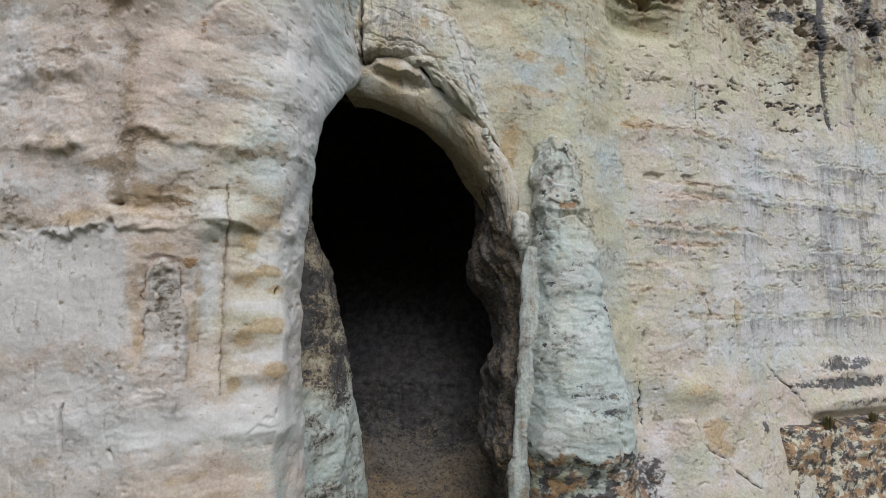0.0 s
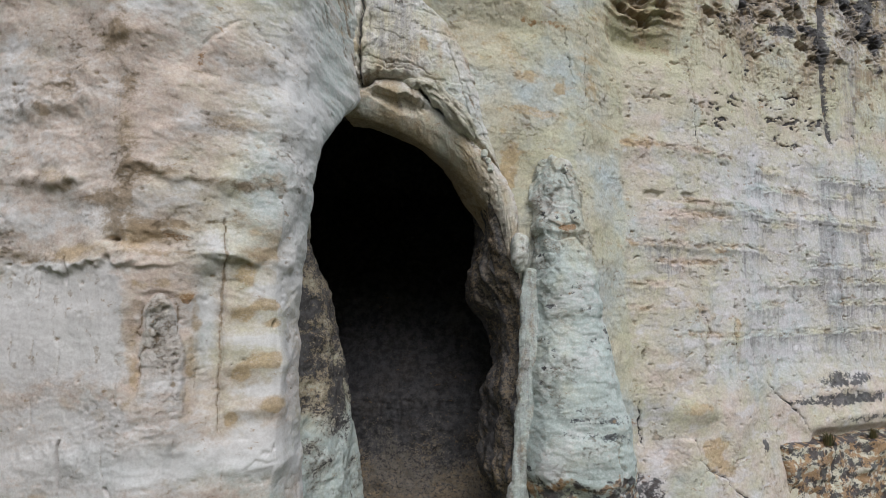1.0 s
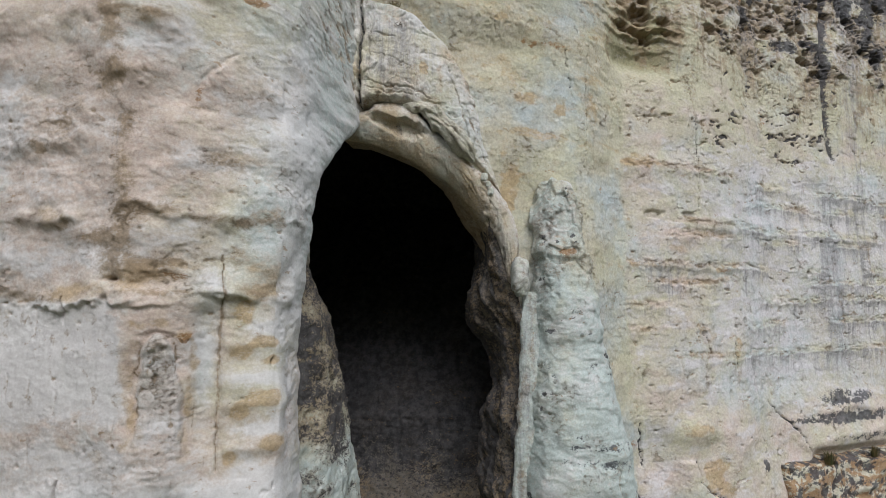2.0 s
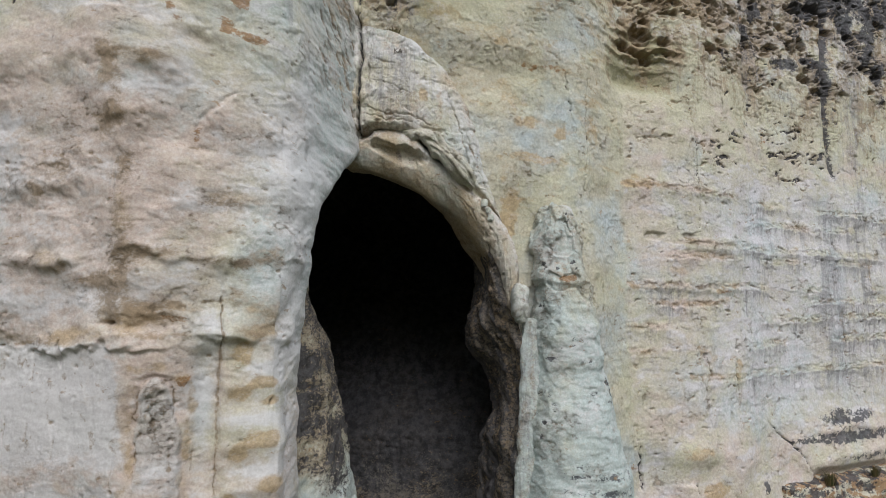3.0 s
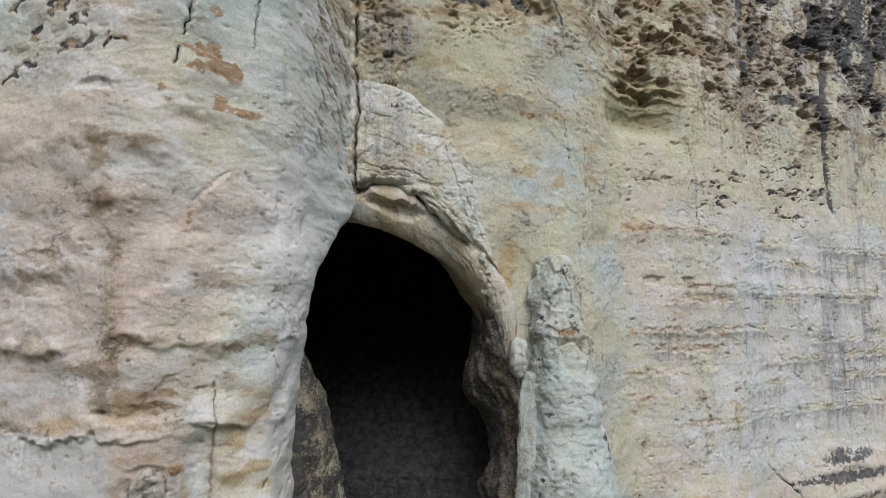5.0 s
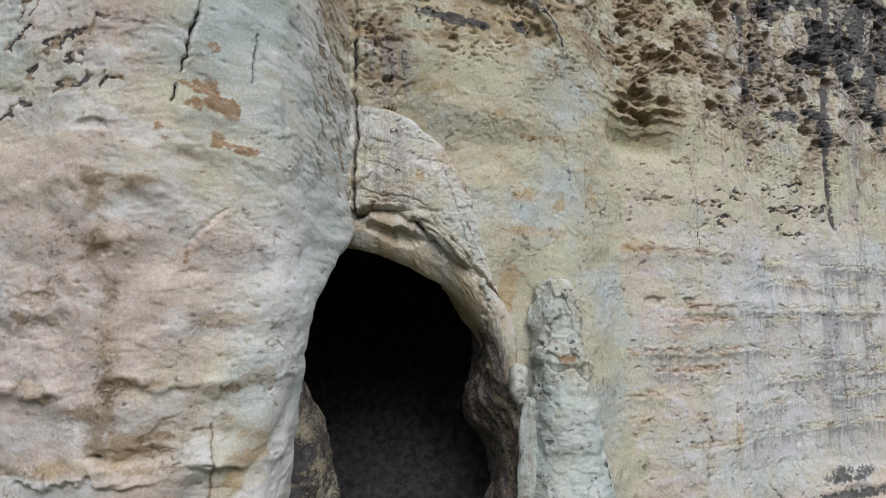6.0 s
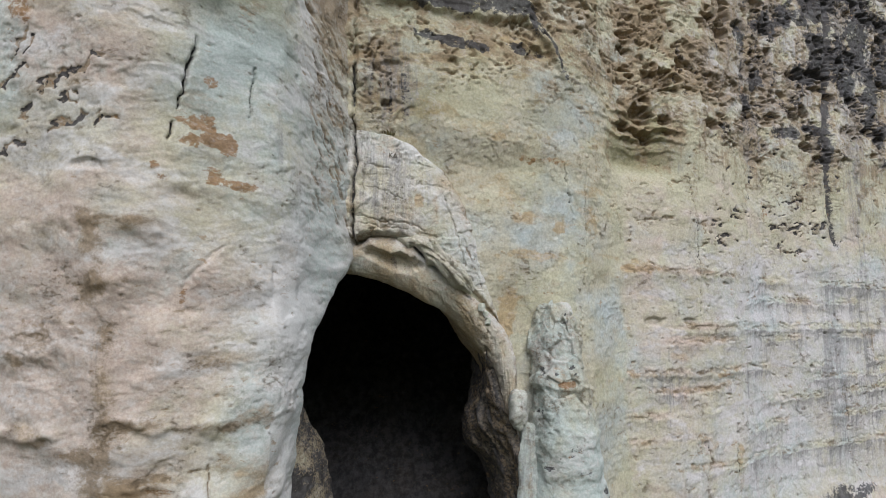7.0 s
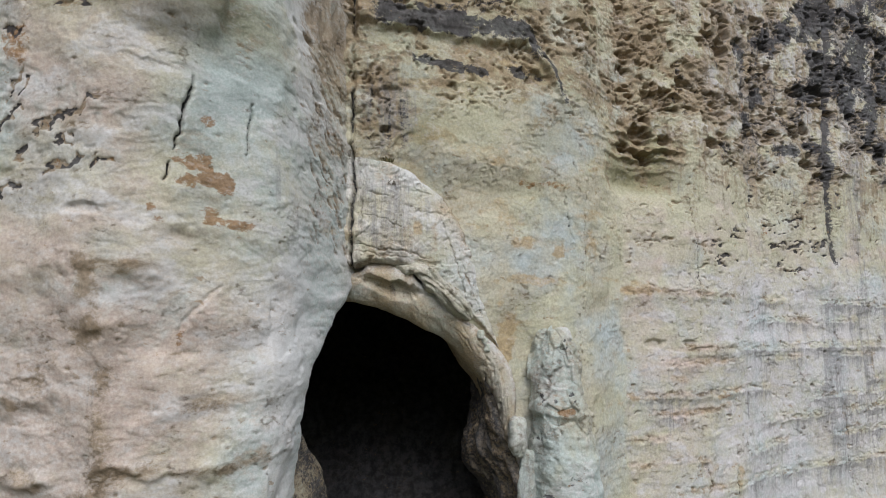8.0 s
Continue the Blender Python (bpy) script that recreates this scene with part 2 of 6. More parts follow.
# ---- mesh makers ----
def gridmesh(name, P, mat, stains=None, keep=None, wrap=False):
    """A mesh from a grid of points (rows, columns, 3). keep: which cells stay."""
    r, c = P.shape[:2]
    ids = np.arange(r * c, dtype=np.int32).reshape(r, c)
    if wrap:
        ids = np.concatenate([ids, ids[:, :1]], 1)
    quads = np.stack([ids[:-1, :-1], ids[:-1, 1:], ids[1:, 1:], ids[1:, :-1]], -1)
    quads = quads[keep] if keep is not None else quads.reshape(-1, 4)
    pts = P.reshape(-1, 3)
    layers = {} if stains is None else {k: np.asarray(v, np.float32).reshape(-1, 4) for k, v in stains.items()}
    if keep is not None:
        used = np.unique(quads)
        back = np.zeros(r * c, np.int32)
        back[used] = np.arange(len(used))
        quads, pts = back[quads], pts[used]
        layers = {k: v[used] for k, v in layers.items()}
    me = bpy.data.meshes.new(name)
    me.vertices.add(len(pts))
    me.vertices.foreach_set("co", np.ascontiguousarray(pts, np.float32).ravel())
    me.loops.add(quads.size)
    me.loops.foreach_set("vertex_index", np.ascontiguousarray(quads, np.int32).ravel())
    me.polygons.add(len(quads))
    me.polygons.foreach_set("loop_start", np.arange(0, quads.size, 4, dtype=np.int32))
    me.polygons.foreach_set("use_smooth", np.ones(len(quads), bool))
    for k, v in layers.items():
        me.attributes.new(k, "FLOAT_COLOR", "POINT").data.foreach_set("color", np.ascontiguousarray(v).ravel())
    me.update(calc_edges=True)
    me.materials.append(mat)
    return new(name, me)


def normals(P, wrap=False):
    a = (np.roll(P, -1, 1) - np.roll(P, 1, 1)) if wrap else np.gradient(P, axis=1)
    b = np.gradient(P, axis=0)
    n = np.cross(a, b)
    return n / np.maximum(np.linalg.norm(n, axis=2, keepdims=True), 1e-9)


def layers(shape, ochre=0, cool=0, black=0, rust=0, algae=0, dirt_shade=0, pink=0, white=0, wash=0, crumble=0, sleek=0):
    full = [np.clip(np.broadcast_to(np.asarray(x, np.float32), shape), 0, 1) for x in (ochre, cool, black, rust, algae, dirt_shade, pink, white, wash, crumble, sleek, 0)]
    return {"stain_a": np.stack(full[:4], -1), "stain_b": np.stack(full[4:8], -1), "stain_c": np.stack(full[8:], -1)}


def smooth(A, times):
    for _ in range(times):
        A[:, 1:-1] = 0.25 * A[:, :-2] + 0.5 * A[:, 1:-1] + 0.25 * A[:, 2:]
    return A


# ---- the cliff: a buttress in front, the main wall behind ----
def wall_y(x, z):
    """The main wall's depth, before its relief."""
    xs = [-2, -1.2, -0.5, 0, 0.7, 1.23, 2.0, 2.38, 2.91, 3.2, 4.4, 5.5, 6.5, 8, 10, 14, 40]
    high = np.interp(x, xs, [7.75, 7.85, 8.0, 8.2, 8.5, 8.62, 9.0, 9.27, 9.9, 10.15, 10.4, 11, 11.7, 12.25, 13.1, 14.6, 24])
    low = np.interp(x, xs, [8.1, 8.12, 8.22, 8.42, 8.66, 8.8, 9.05, 9.27, 9.9, 10.15, 10.4, 11, 11.7, 12.25, 13.1, 14.6, 24])
    y = low + (high - low) * step(9.3, 9.9, z)
    y += 0.2 * step(8.2, 7.0, z) * np.exp(-((x - 1.2) / 0.5) ** 2)
    return y - np.interp(z, [1, 4], [0.45, 0]) * np.interp(x, [3, 5], [0, 1])


# hollows in the upper face: across, height, half width, half height, depth
HOLLOWS = [(5.64, 13.2, 0.17, 0.26, 0.3), (5.5, 12.7, 0.22, 0.16, 0.28), (6.41, 12.48, 0.12, 0.13, 0.22), (6.46, 12.09, 0.11, 0.1, 0.22), (6.88, 12.66, 0.1, 0.1, 0.18),
           (7.48, 12.22, 0.2, 0.1, 0.18), (7.14, 11.78, 0.13, 0.09, 0.18), (7.31, 11.35, 0.1, 0.1, 0.2), (8.33, 12.4, 0.32, 0.15, 0.22), (8.55, 11.93, 0.15, 0.1, 0.18),
           (7.78, 10.69, 0.24, 0.13, 0.2), (7.69, 11.45, 0.22, 0.14, 0.22), (3.63, 10.78, 0.27, 0.2, 0.22), (9.55, 14.3, 0.15, 0.14, 0.25), (3.72, 10.33, 0.24, 0.12, 0.22),
           (3.95, 11.45, 0.32, 0.17, 0.16), (5.14, 10.76, 0.2, 0.12, 0.16), (3.27, 10.5, 0.13, 0.14, 0.2), (4.1, 10.7, 0.13, 0.1, 0.18)]


# breaks between beds: height near the seam and further along, swell
BEDS = [(7.9, 7.75, 0.03), (7.45, 7.4, 0.02), (6.92, 6.9, 0.045), (6.66, 6.72, 0.02), (6.14, 6.2, 0.045), (5.8, 5.95, 0.015), (5.4, 5.65, 0.04), (5.0, 5.2, 0.02), (4.5, 4.6, 0.015)]


def main_wall():
    x = steps((-1.7, 2.35, 0.0135), (2.35, 3.2, 0.011), (3.2, 10.9, 0.0185), (10.9, 14, 0.1), (14, 40, 0.6))
    z = steps((-0.5, 1.2, 0.06), (1.2, 8.2, 0.0165), (8.2, 14.6, 0.0165), (14.6, 16, 0.1))
    X, Z = np.meshgrid(x, z)
    Y = wall_y(X, Z)
    for _ in range(6):
        Y[:, 1:-1] = 0.25 * Y[:, :-2] + 0.5 * Y[:, 1:-1] + 0.25 * Y[:, 2:]
    U = X * 1.15
    # west of this line the face is smooth, east of it banded and, high up, hollowed
    seam = np.interp(Z, [1, 6.2, 7.3, 8.5, 9.2, 9.75, 10.5, 15], [3.2, 3.14, 3.15, 3.18, 3.08, 2.91, 2.75, 2.7]) + 0.05 * fbm(X * 3, Z * 3, 3, 1)
    right = step(-0.06, 0.06, X - seam)
    far = 0.45 * right + 0.55 * step(-0.6, 0.7, X - seam + 0.3 * fbm(U * 1.3, Z * 1.1, 3, 94))
    left = 1 - right
    wobble = fbm(U * 1.2, Z * 1.2, 3, 2)
    # where the face is eaten into hollows
    comb = step(9.9, 10.9, Z + 0.35 * wobble) * right * (0.15 + 0.85 * step(-0.3, 0.3, fbm(U * 0.9, Z * 1.5, 3, 12)))
    comb = np.maximum(comb, step(10.1, 11.1, Z + 0.4 * wobble - 0.06 * X) * left * (0.12 + 0.4 * step(-0.2, 0.4, fbm(U * 0.8, Z * 1.2, 2, 13))))
    comb = np.maximum(comb, 0.7 * hump(X, Z, -0.75, 10.45, 0.35, 0.6))
    d = 0.07 * fbm(U * 0.5, Z * 0.6, 3, 4)
    d += (0.014 * left + 0.006 * right) * fbm(U * 1.6, Z * 2.6, 3, 7)
    big, bigrim = scars(U, Z, 0.55, 0.3, 0.3, 3)
    small, smallrim = scars(U, Z, 0.2, 0.11, 0.4, 5)
    where_big = step(0.15, 0.5, fbm(U * 0.5, Z * 0.8, 2, 17))
    where_small = step(0.1, 0.4, fbm(U * 1.1, Z * 1.5, 2, 19))
    d -= 0.01 * big * where_big + 0.009 * small * where_small
    loose = step(-0.1, 0.45, fbm(U * 0.9, Z * 1.3, 3, 14))
    d += (0.0015 + 0.004 * loose) * fbm(U * 7, Z * 10, 4, 9, 0.6)
    shells = fbm(U * 1.5, Z * 2.4, 4, 10) * 3.5
    d += 0.006 * (np.floor(shells) + step(0.75, 1.0, shells - np.floor(shells)) - shells) * step(-0.1, 0.3, fbm(U * 0.8, Z * 1.0, 2, 11))
    # beds: a crumbling strip over each break, smooth rock between
    d += right * (0.012 * n2(U * 0.35, Z * 3.2, 21) + 0.006 * n2(U * 0.5, Z * 7.0, 22))
    strip = np.zeros_like(X)
    hang = np.zeros_like(X)
    for k, (z0, z1, amp) in enumerate(BEDS):
        at = np.interp(X, [3.1, 9.6], [z0, z1]) + 0.04 * n2(U * 0.9, Z * 0, 33 + k) + 0.03 * fbm(U * 4, Z * 4, 3, 36 + k)
        here = step(-0.35, 0.3, n2(U * 0.8, Z * 0, 50 + k) + 0.1) * right
        d += 0.8 * amp * here * ledge(Z, at, 0.16, 0.085)
        strip = np.maximum(strip, here * np.exp(-((Z - at - 0.06) / 0.075) ** 2))
        hang = np.maximum(hang, here * step(at + 0.01, at - 0.03, Z) * np.exp(-np.clip(at - Z, 0, 9) / (0.12 + 0.22 * np.clip(n2(U * 7, Z * 0, 60 + k) + 0.4, 0, 1))))
    crumble = strip * step(0.05, 0.25, fbm(U * 4.5, Z * 11, 4, 38, 0.7))
    d += 0.01 * strip * fbm(U * 6, Z * 9, 4, 39, 0.6) - 0.025 * crumble
    # runs of water: flutes down the face
    flute = n2(U * 5.5 + 0.25 * fbm(U * 0.8, Z * 0.6, 2, 8), Z * 0.3, 41)
    d += 0.01 * flute * right * step(-0.3, 0.5, n2(U * 0.7, Z * 0.3, 43))
    run_x = np.interp(Z, [8.3, 8.8, 9.4, 10.2, 10.9, 11.9, 13.0], [8.55, 8.36, 8.33, 8.28, 8.3, 8.43, 8.62]) + 0.03 * n2(Z * 3, X * 0, 3)
    run = np.exp(-((X - run_x) / 0.1) ** 2) * step(8.2, 8.8, Z)
    d += -0.06 * run + 0.05 * np.exp(-((X - run_x - 0.27) / 0.12) ** 2) * step(8.6, 9.6, Z) + 0.05 * np.exp(-((X - run_x + 0.2) / 0.1) ** 2) * step(9.4, 10, Z)
    run2 = np.exp(-((X - np.interp(Z, [4, 8, 10, 13], [5.75, 6.0, 6.1, 6.2]) + 0.15 * fbm(Z * 1.1, X * 0.8, 3, 46)) / 0.12) ** 2)
    d += -0.025 * run2 * step(8.0, 9.5, Z) + 0.04 * np.exp(-((X - 6.35) / 0.1) ** 2) * step(9.0, 10, Z) * step(11.6, 11, Z)
    # hollows of three sizes, wider than tall, with thin walls between
    wu, wz = U + 0.1 * fbm(U * 3.2, Z * 3.6, 3, 15), Z + 0.06 * fbm(U * 3.2, Z * 4.5, 3, 16)
    big1, big2, tb = cells(wu * 2.0, wz * 4.0, 1)
    mid1, mid2, tm = cells(wu * 4.2, wz * 8.2, 2)
    sml1, sml2, ts = cells(wu * 8.6, wz * 14.5, 3)
    hb = step(0.03, 0.24, big2 - big1) * step(0.7, 0.76, tb) * step(0.5, 0.36, big1)
    hm = step(0.04, 0.28, mid2 - mid1) * step(0.55, 0.61, tm) * step(0.42, 0.27, mid1)
    hs = step(0.02, 0.12, sml2 - sml1) * step(0.4, 0.24, sml1) * step(0.35, 0.41, ts) * step(-0.5, 0.0, fbm(U * 1.6, Z * 2.0, 2, 29))
    bowls = np.zeros_like(X)
    for k, (hx, hz, rx, rz, deep) in enumerate(HOLLOWS):
        bend = 0.35 * fbm(U * 5 + k, Z * 6, 3, 30)
        bowl = step(1.05, 0.6, np.hypot((X - hx) / rx, (Z - hz) / rz + 0.15 * (X - hx) / rx) + bend)
        bowls = np.maximum(bowls, bowl * deep / 0.2)
    d -= np.maximum(comb * (0.14 * hb + 0.1 * hm), 0.24 * bowls) + comb * 0.06 * hs
    for k, at in enumerate((10.15, 10.55, 10.95, 11.3, 11.75, 12.3, 12.8)):
        d += 0.055 * comb * ledge(Z, at + 0.15 * n2(U * 1.4, Z * 0, 24 + k) + 0.04 * n2(U * 6, Z * 0, 25 + k), 0.14, 0.04) * step(-0.3, 0.3, n2(U * 1.1, Z * 0, 70 + k))
    d += comb * (0.05 * n2(U * 2.2, Z * 0.5, 40) + 0.045 * fbm(U * 1.8, Z * 3.2, 3, 18) + 0.02 * fbm(U * 9, Z * 13, 3, 23))
    # overhanging pockets, layer on layer, over a smooth olive hollow
    nest = hump(X, Z, 3.65, 10.5, 0.65, 0.36)
    for k, at in enumerate((10.08, 10.3, 10.5, 10.72)):
        d += 0.17 * nest * ledge(Z, at + 0.07 * n2(U * 2.5, Z * 0, 5 + k) + 0.03 * n2(U * 9, Z * 0, 6 + k), 0.07, 0.03)
    d -= 0.1 * nest + 0.14 * hump(X, Z, 3.55, 9.85, 0.7, 0.2) * right
    pocks = hs * left * step(9.9, 10.9, Z + 0.5 * wobble) * step(0.0, 0.4, fbm(U * 1.3, Z * 1.8, 3, 20))
    d -= 0.035 * pocks
    # flakes and pits below the hollows
    swarm = 0
    for cx, cz, rx, rz in ((5.0, 8.85, 0.3, 0.16), (5.4, 8.6, 0.35, 0.12), (5.65, 9.1, 0.25, 0.12), (7.5, 9.55, 0.35, 0.14), (6.65, 9.3, 0.25, 0.14), (7.2, 8.95, 0.7, 0.15), (7.2, 8.47, 0.6, 0.1), (4.9, 8.5, 0.3, 0.1), (3.9, 8.9, 0.6, 0.1), (8.0, 9.05, 0.3, 0.1)):
        swarm = swarm + hump(X, Z, cx, cz, rx, rz)
    chips = step(0.3, 0.4, n2(wu * 3.6, wz * 11, 51) + 0.7 * n2(wu * 8, wz * 20, 52) + 0.95 * np.clip(swarm, 0, 1) - 0.55) * right
    d -= 0.035 * chips
    d -= 0.016 * hs * step(0.3, 0.6, n2(U * 0.9, Z * 1.1, 54)) * step(7, 8, Z)
    # two shallow scoops side by side, and small holes
    for cx, cz, rx, rz, deep in ((3.76, 7.06, 0.22, 0.09, 0.07), (4.4, 7.06, 0.16, 0.07, 0.06), (4.63, 4.96, 0.05, 0.05, 0.08), (5.38, 5.07, 0.03, 0.03, 0.06), (5.14, 3.84, 0.035, 0.11, 0.07), (7.47, 6.15, 0.06, 0.05, 0.07), (3.3, 3.0, 0.06, 0.25, 0.06)):
        d -= deep * step(1.1, 0.6, np.hypot((X - cx) / rx, (Z - cz) / rz) + 0.3 * fbm(U * 6, Z * 7, 3, 55))
    # joints
    cracks = [([(2.43, 9.85), (2.37, 9.14), (2.4, 8.5), (2.31, 7.65)], 0.012), ([(4.56, 9.8), (4.62, 9.22), (4.67, 8.6), (4.67, 7.87), (4.63, 7.14)], 0.01),
              ([(5.34, 4.9), (5.33, 4.6), (5.36, 4.3)], 0.018), ([(4.63, 4.95), (4.72, 4.82), (4.8, 4.6)], 0.014), ([(3.3, 3.5), (3.33, 3.1), (3.36, 2.7)], 0.014),
              ([(4.28, 2.85), (4.33, 2.52), (4.51, 2.34), (4.82, 2.18), (5.02, 1.86), (5.19, 1.6)], 0.026), ([(5.0, 2.0), (5.2, 1.85), (5.46, 1.62)], 0.02), ([(6.12, 3.72), (6.4, 3.45), (6.6, 3.3), (6.94, 2.98), (7.1, 2.7)], 0.016),
              ([(2.0, 9.6), (2.05, 9.1), (2.2, 8.6)], 0.009), ([(8.3, 5.6), (8.35, 5.1), (8.33, 4.5)], 0.014)]
    joint = np.zeros_like(X)
    for k, (pts, w) in enumerate(cracks):
        joint = np.maximum(joint, line(X, Z, pts, w, 0.03, k))
    d -= 0.06 * joint
    # the broken scar near the foot: the slab below it stands proud
    scar_z = np.interp(X, [4.25, 4.33, 4.51, 4.82, 5.02, 5.19, 5.6], [2.85, 2.52, 2.34, 2.18, 1.86, 1.6, 1.2])
    d += 0.1 * step(0.03, -0.03, Z - scar_z + 0.02 * wobble) * step(3.7, 4.25, X) * step(6.2, 5.6, X)
    d += 0.14 * hump(X, Z, 4.3, 3.3, 0.45, 0.2) - 0.1 * hump(X, Z, 3.65, 3.0, 0.3, 0.35) + 0.1 * hump(X, Z, 5.2, 3.1, 0.3, 0.45)
    # rolling ledges with dark crust at the foot, further along
    d += 0.08 * ledge(Z, 2.95 + 0.1 * n2(X * 1.1, X * 0, 34), 0.3, 0.16) * step(6.9, 7.5, X) + 0.05 * ledge(Z, 3.45 + 0.1 * n2(X * 1.4, X * 0, 35), 0.2, 0.1) * step(7.1, 7.6, X)
    d -= 0.2 * step(2.8, 2.6, Z) * step(7.0, 7.4, X)
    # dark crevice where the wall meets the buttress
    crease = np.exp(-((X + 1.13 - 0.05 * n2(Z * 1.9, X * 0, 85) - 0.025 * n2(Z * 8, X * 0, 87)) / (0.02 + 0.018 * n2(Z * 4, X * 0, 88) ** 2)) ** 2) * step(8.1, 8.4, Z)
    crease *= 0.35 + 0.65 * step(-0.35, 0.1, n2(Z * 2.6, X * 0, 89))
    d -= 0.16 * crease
    d += 0.08 * np.abs(n2(U * 3, Z * 3, 86)) * step(-0.75, -1.0, X) * step(8.6, 9.2, Z)
    # a shelf of black crust slants down over the smooth face
    shelf = np.interp(X, [-1.5, -0.6, 0.4, 0.9, 1.36, 1.7, 2.0], [11.9, 11.76, 11.78, 11.82, 11.85, 11.5, 10.85]) + 0.05 * fbm(U * 3, Z * 3, 3, 96)
    d += 0.1 * ledge(Z, shelf - 0.14, 0.4, 0.05) * step(2.1, 1.7, X)
    # mouth of the cave: the wall rolls inwards round it
    mx = np.interp(Z, [0.6, 2.15, 2.69, 3.31, 3.94, 4.58, 5.23, 5.9, 6.41, 6.75, 7.23, 7.58, 7.74, 7.82],
                   [1.15, 1.07, 0.92, 1.0, 1.10, 1.15, 1.08, 0.86, 0.76, 0.62, 0.36, -0.22, -0.72, -1.3])
    inside = np.where(Z < 7.82, mx - X, -1.0)
    top = np.interp(X, [-1.7, -1.23, -0.72, -0.2, 0.39, 0.6, 0.76, 0.84, 1.0], [7.85, 7.78, 7.74, 7.58, 7.23, 6.75, 6.41, 5.9, 5.2])
    inside = np.minimum(inside, np.where(X < 0.7, top - Z, 9))
    roll = step(-0.3, 0.0, inside)
    d -= 0.5 * roll ** 2
    P = np.stack([X, Y, Z], -1)
    N = normals(P)
    P += N * np.where(N[..., 1:2] > 0, -1, 1) * d[..., None]
    keep = ~(inside > -0.14)
    keep = keep[:-1, :-1] & keep[1:, 1:] & keep[:-1, 1:] & keep[1:, :-1]
    # stains
    Zs, U = Z, U + 0.3 * fbm(U * 1.1, Z * 1.1, 3, 80)
    Z = Z + 0.15 * fbm(U * 0.9, Z * 1.3, 3, 81)
    soft = fbm(U * 0.7, Z * 0.9, 3, 61)
    cloud = fbm(U * 2.0, Z * 2.2, 4, 97)
    streak = fbm(X * 3.2, Zs * 0.22, 3, 62)
    thread = step(-0.1, 0.6, fbm(X * 6 + 0.15 * n2(X * 2, Zs, 92), Zs * 0.16, 5, 83, 0.75))
    soil = step(8.6, 10.4, Z + 0.5 * soft) * right
    column = X - np.interp(Zs, [4, 6, 8], [5.75, 5.95, 6.05]) + 0.16 * fbm(Zs * 1.1, X * 0.8, 3, 45)
    wash = np.exp(-(column / 0.32) ** 2) * (0.55 + 0.4 * n2(X * 7, Zs * 0.12, 44)) * step(3.2, 4.4, Zs) * step(9.2, 8.0, Zs)
    wash2 = np.exp(-((X - 8.22) / 0.2) ** 2) * step(4.0, 5.2, Zs) * step(8.6, 7.8, Zs)
    pale = step(3.3, 6.2, X + 0.6 * fbm(U * 1.4, Z * 0.8, 3, 99)) * step(9.0, 8.0, Zs) * step(3.3, 4.4, Zs)
    ochre = 0.22 * step(0.0, 0.7, fbm(U * 0.8, Z * 2.2, 3, 63)) + 0.2 * soil * step(5, 4, X) + 0.25 * left * step(8.2, 9, Z) * step(11.2, 10.4, Z) + 0.3 * comb * step(5.5, 4, X) + (0.5 - 0.3 * step(5, 6.5, X)) * strip * (0.6 + 0.8 * cloud)
    ochre += 0.35 * left * step(0.15, 0.7, fbm(U * 1.3, Z * 3.5, 3, 64)) + 0.45 * left * hump(X, Zs, 0.9, 11.2, 1.3, 0.4)
    for cx, cz, rx, rz, k in ((1.4, 8.05, 0.7, 0.09, 0.7), (1.05, 7.3, 0.18, 0.4, 0.8), (1.9, 8.5, 0.15, 0.12, 0.7), (1.3, 8.6, 0.2, 0.1, 0.5), (4.6, 2.6, 0.25, 0.3, 0.8), (4.9, 2.35, 0.25, 0.2, 0.7), (4.3, 3.35, 0.3, 0.12, 0.7),
                              (3.5, 6.14, 0.3, 0.08, 0.5), (4.2, 6.44, 0.25, 0.08, 0.5), (5.15, 6.1, 0.2, 0.06, 0.6), (4.67, 4.9, 0.2, 0.2, 0.5), (5.39, 4.6, 0.08, 0.4, 0.6), (2.5, 8.6, 0.12, 0.25, 0.5), (3.5, 8.0, 0.35, 0.12, 0.6)):
        ochre += k * patch(X, Zs, cx, cz, rx, rz, 0.6, 5)
    cool = 0.24 + 0.45 * soft + 0.12 * left * step(9.3, 8.6, Zs) - 0.1 * far + 0.4 * wash + 0.3 * wash2 + 0.26 * pale + 0.25 * hump(X, Zs, 4.2, 4.6, 0.6, 0.5) + 0.12 * np.exp(-((X - 2.75) / 0.35) ** 2) * step(8.0, 7.0, Zs)
    cool += 0.12 * step(-0.2, 0.6, streak) * right * step(9.5, 8, Zs) + 0.3 * comb * step(4.6, 6.0, X)
    pink = far * (0.52 + 0.3 * fbm(U * 1.1, Z * 1.7, 3, 65) - 0.35 * pale + 0.3 * strip) * (1 - soil)
    # black crust: smears on the smooth face, streaked patches and pocket floors high up
    band = np.exp(-((Zs - shelf - 0.02) / (0.2 + 0.08 * cloud)) ** 4) * step(1.75, 1.4, X) * step(-1.1, -0.7, X)
    black = 0.7 * np.exp(-((X - np.interp(Zs, [10.8, 11.15, 11.56, 11.8], [2.02, 1.88, 1.64, 1.4])) / 0.08) ** 2) * step(10.7, 10.9, Zs) * step(11.9, 11.7, Zs) + 0.5 * step(0.05, 0.2, Zs - shelf) * step(2.0, 1.2, X) * step(0.1, 0.5, cloud + 0.2)
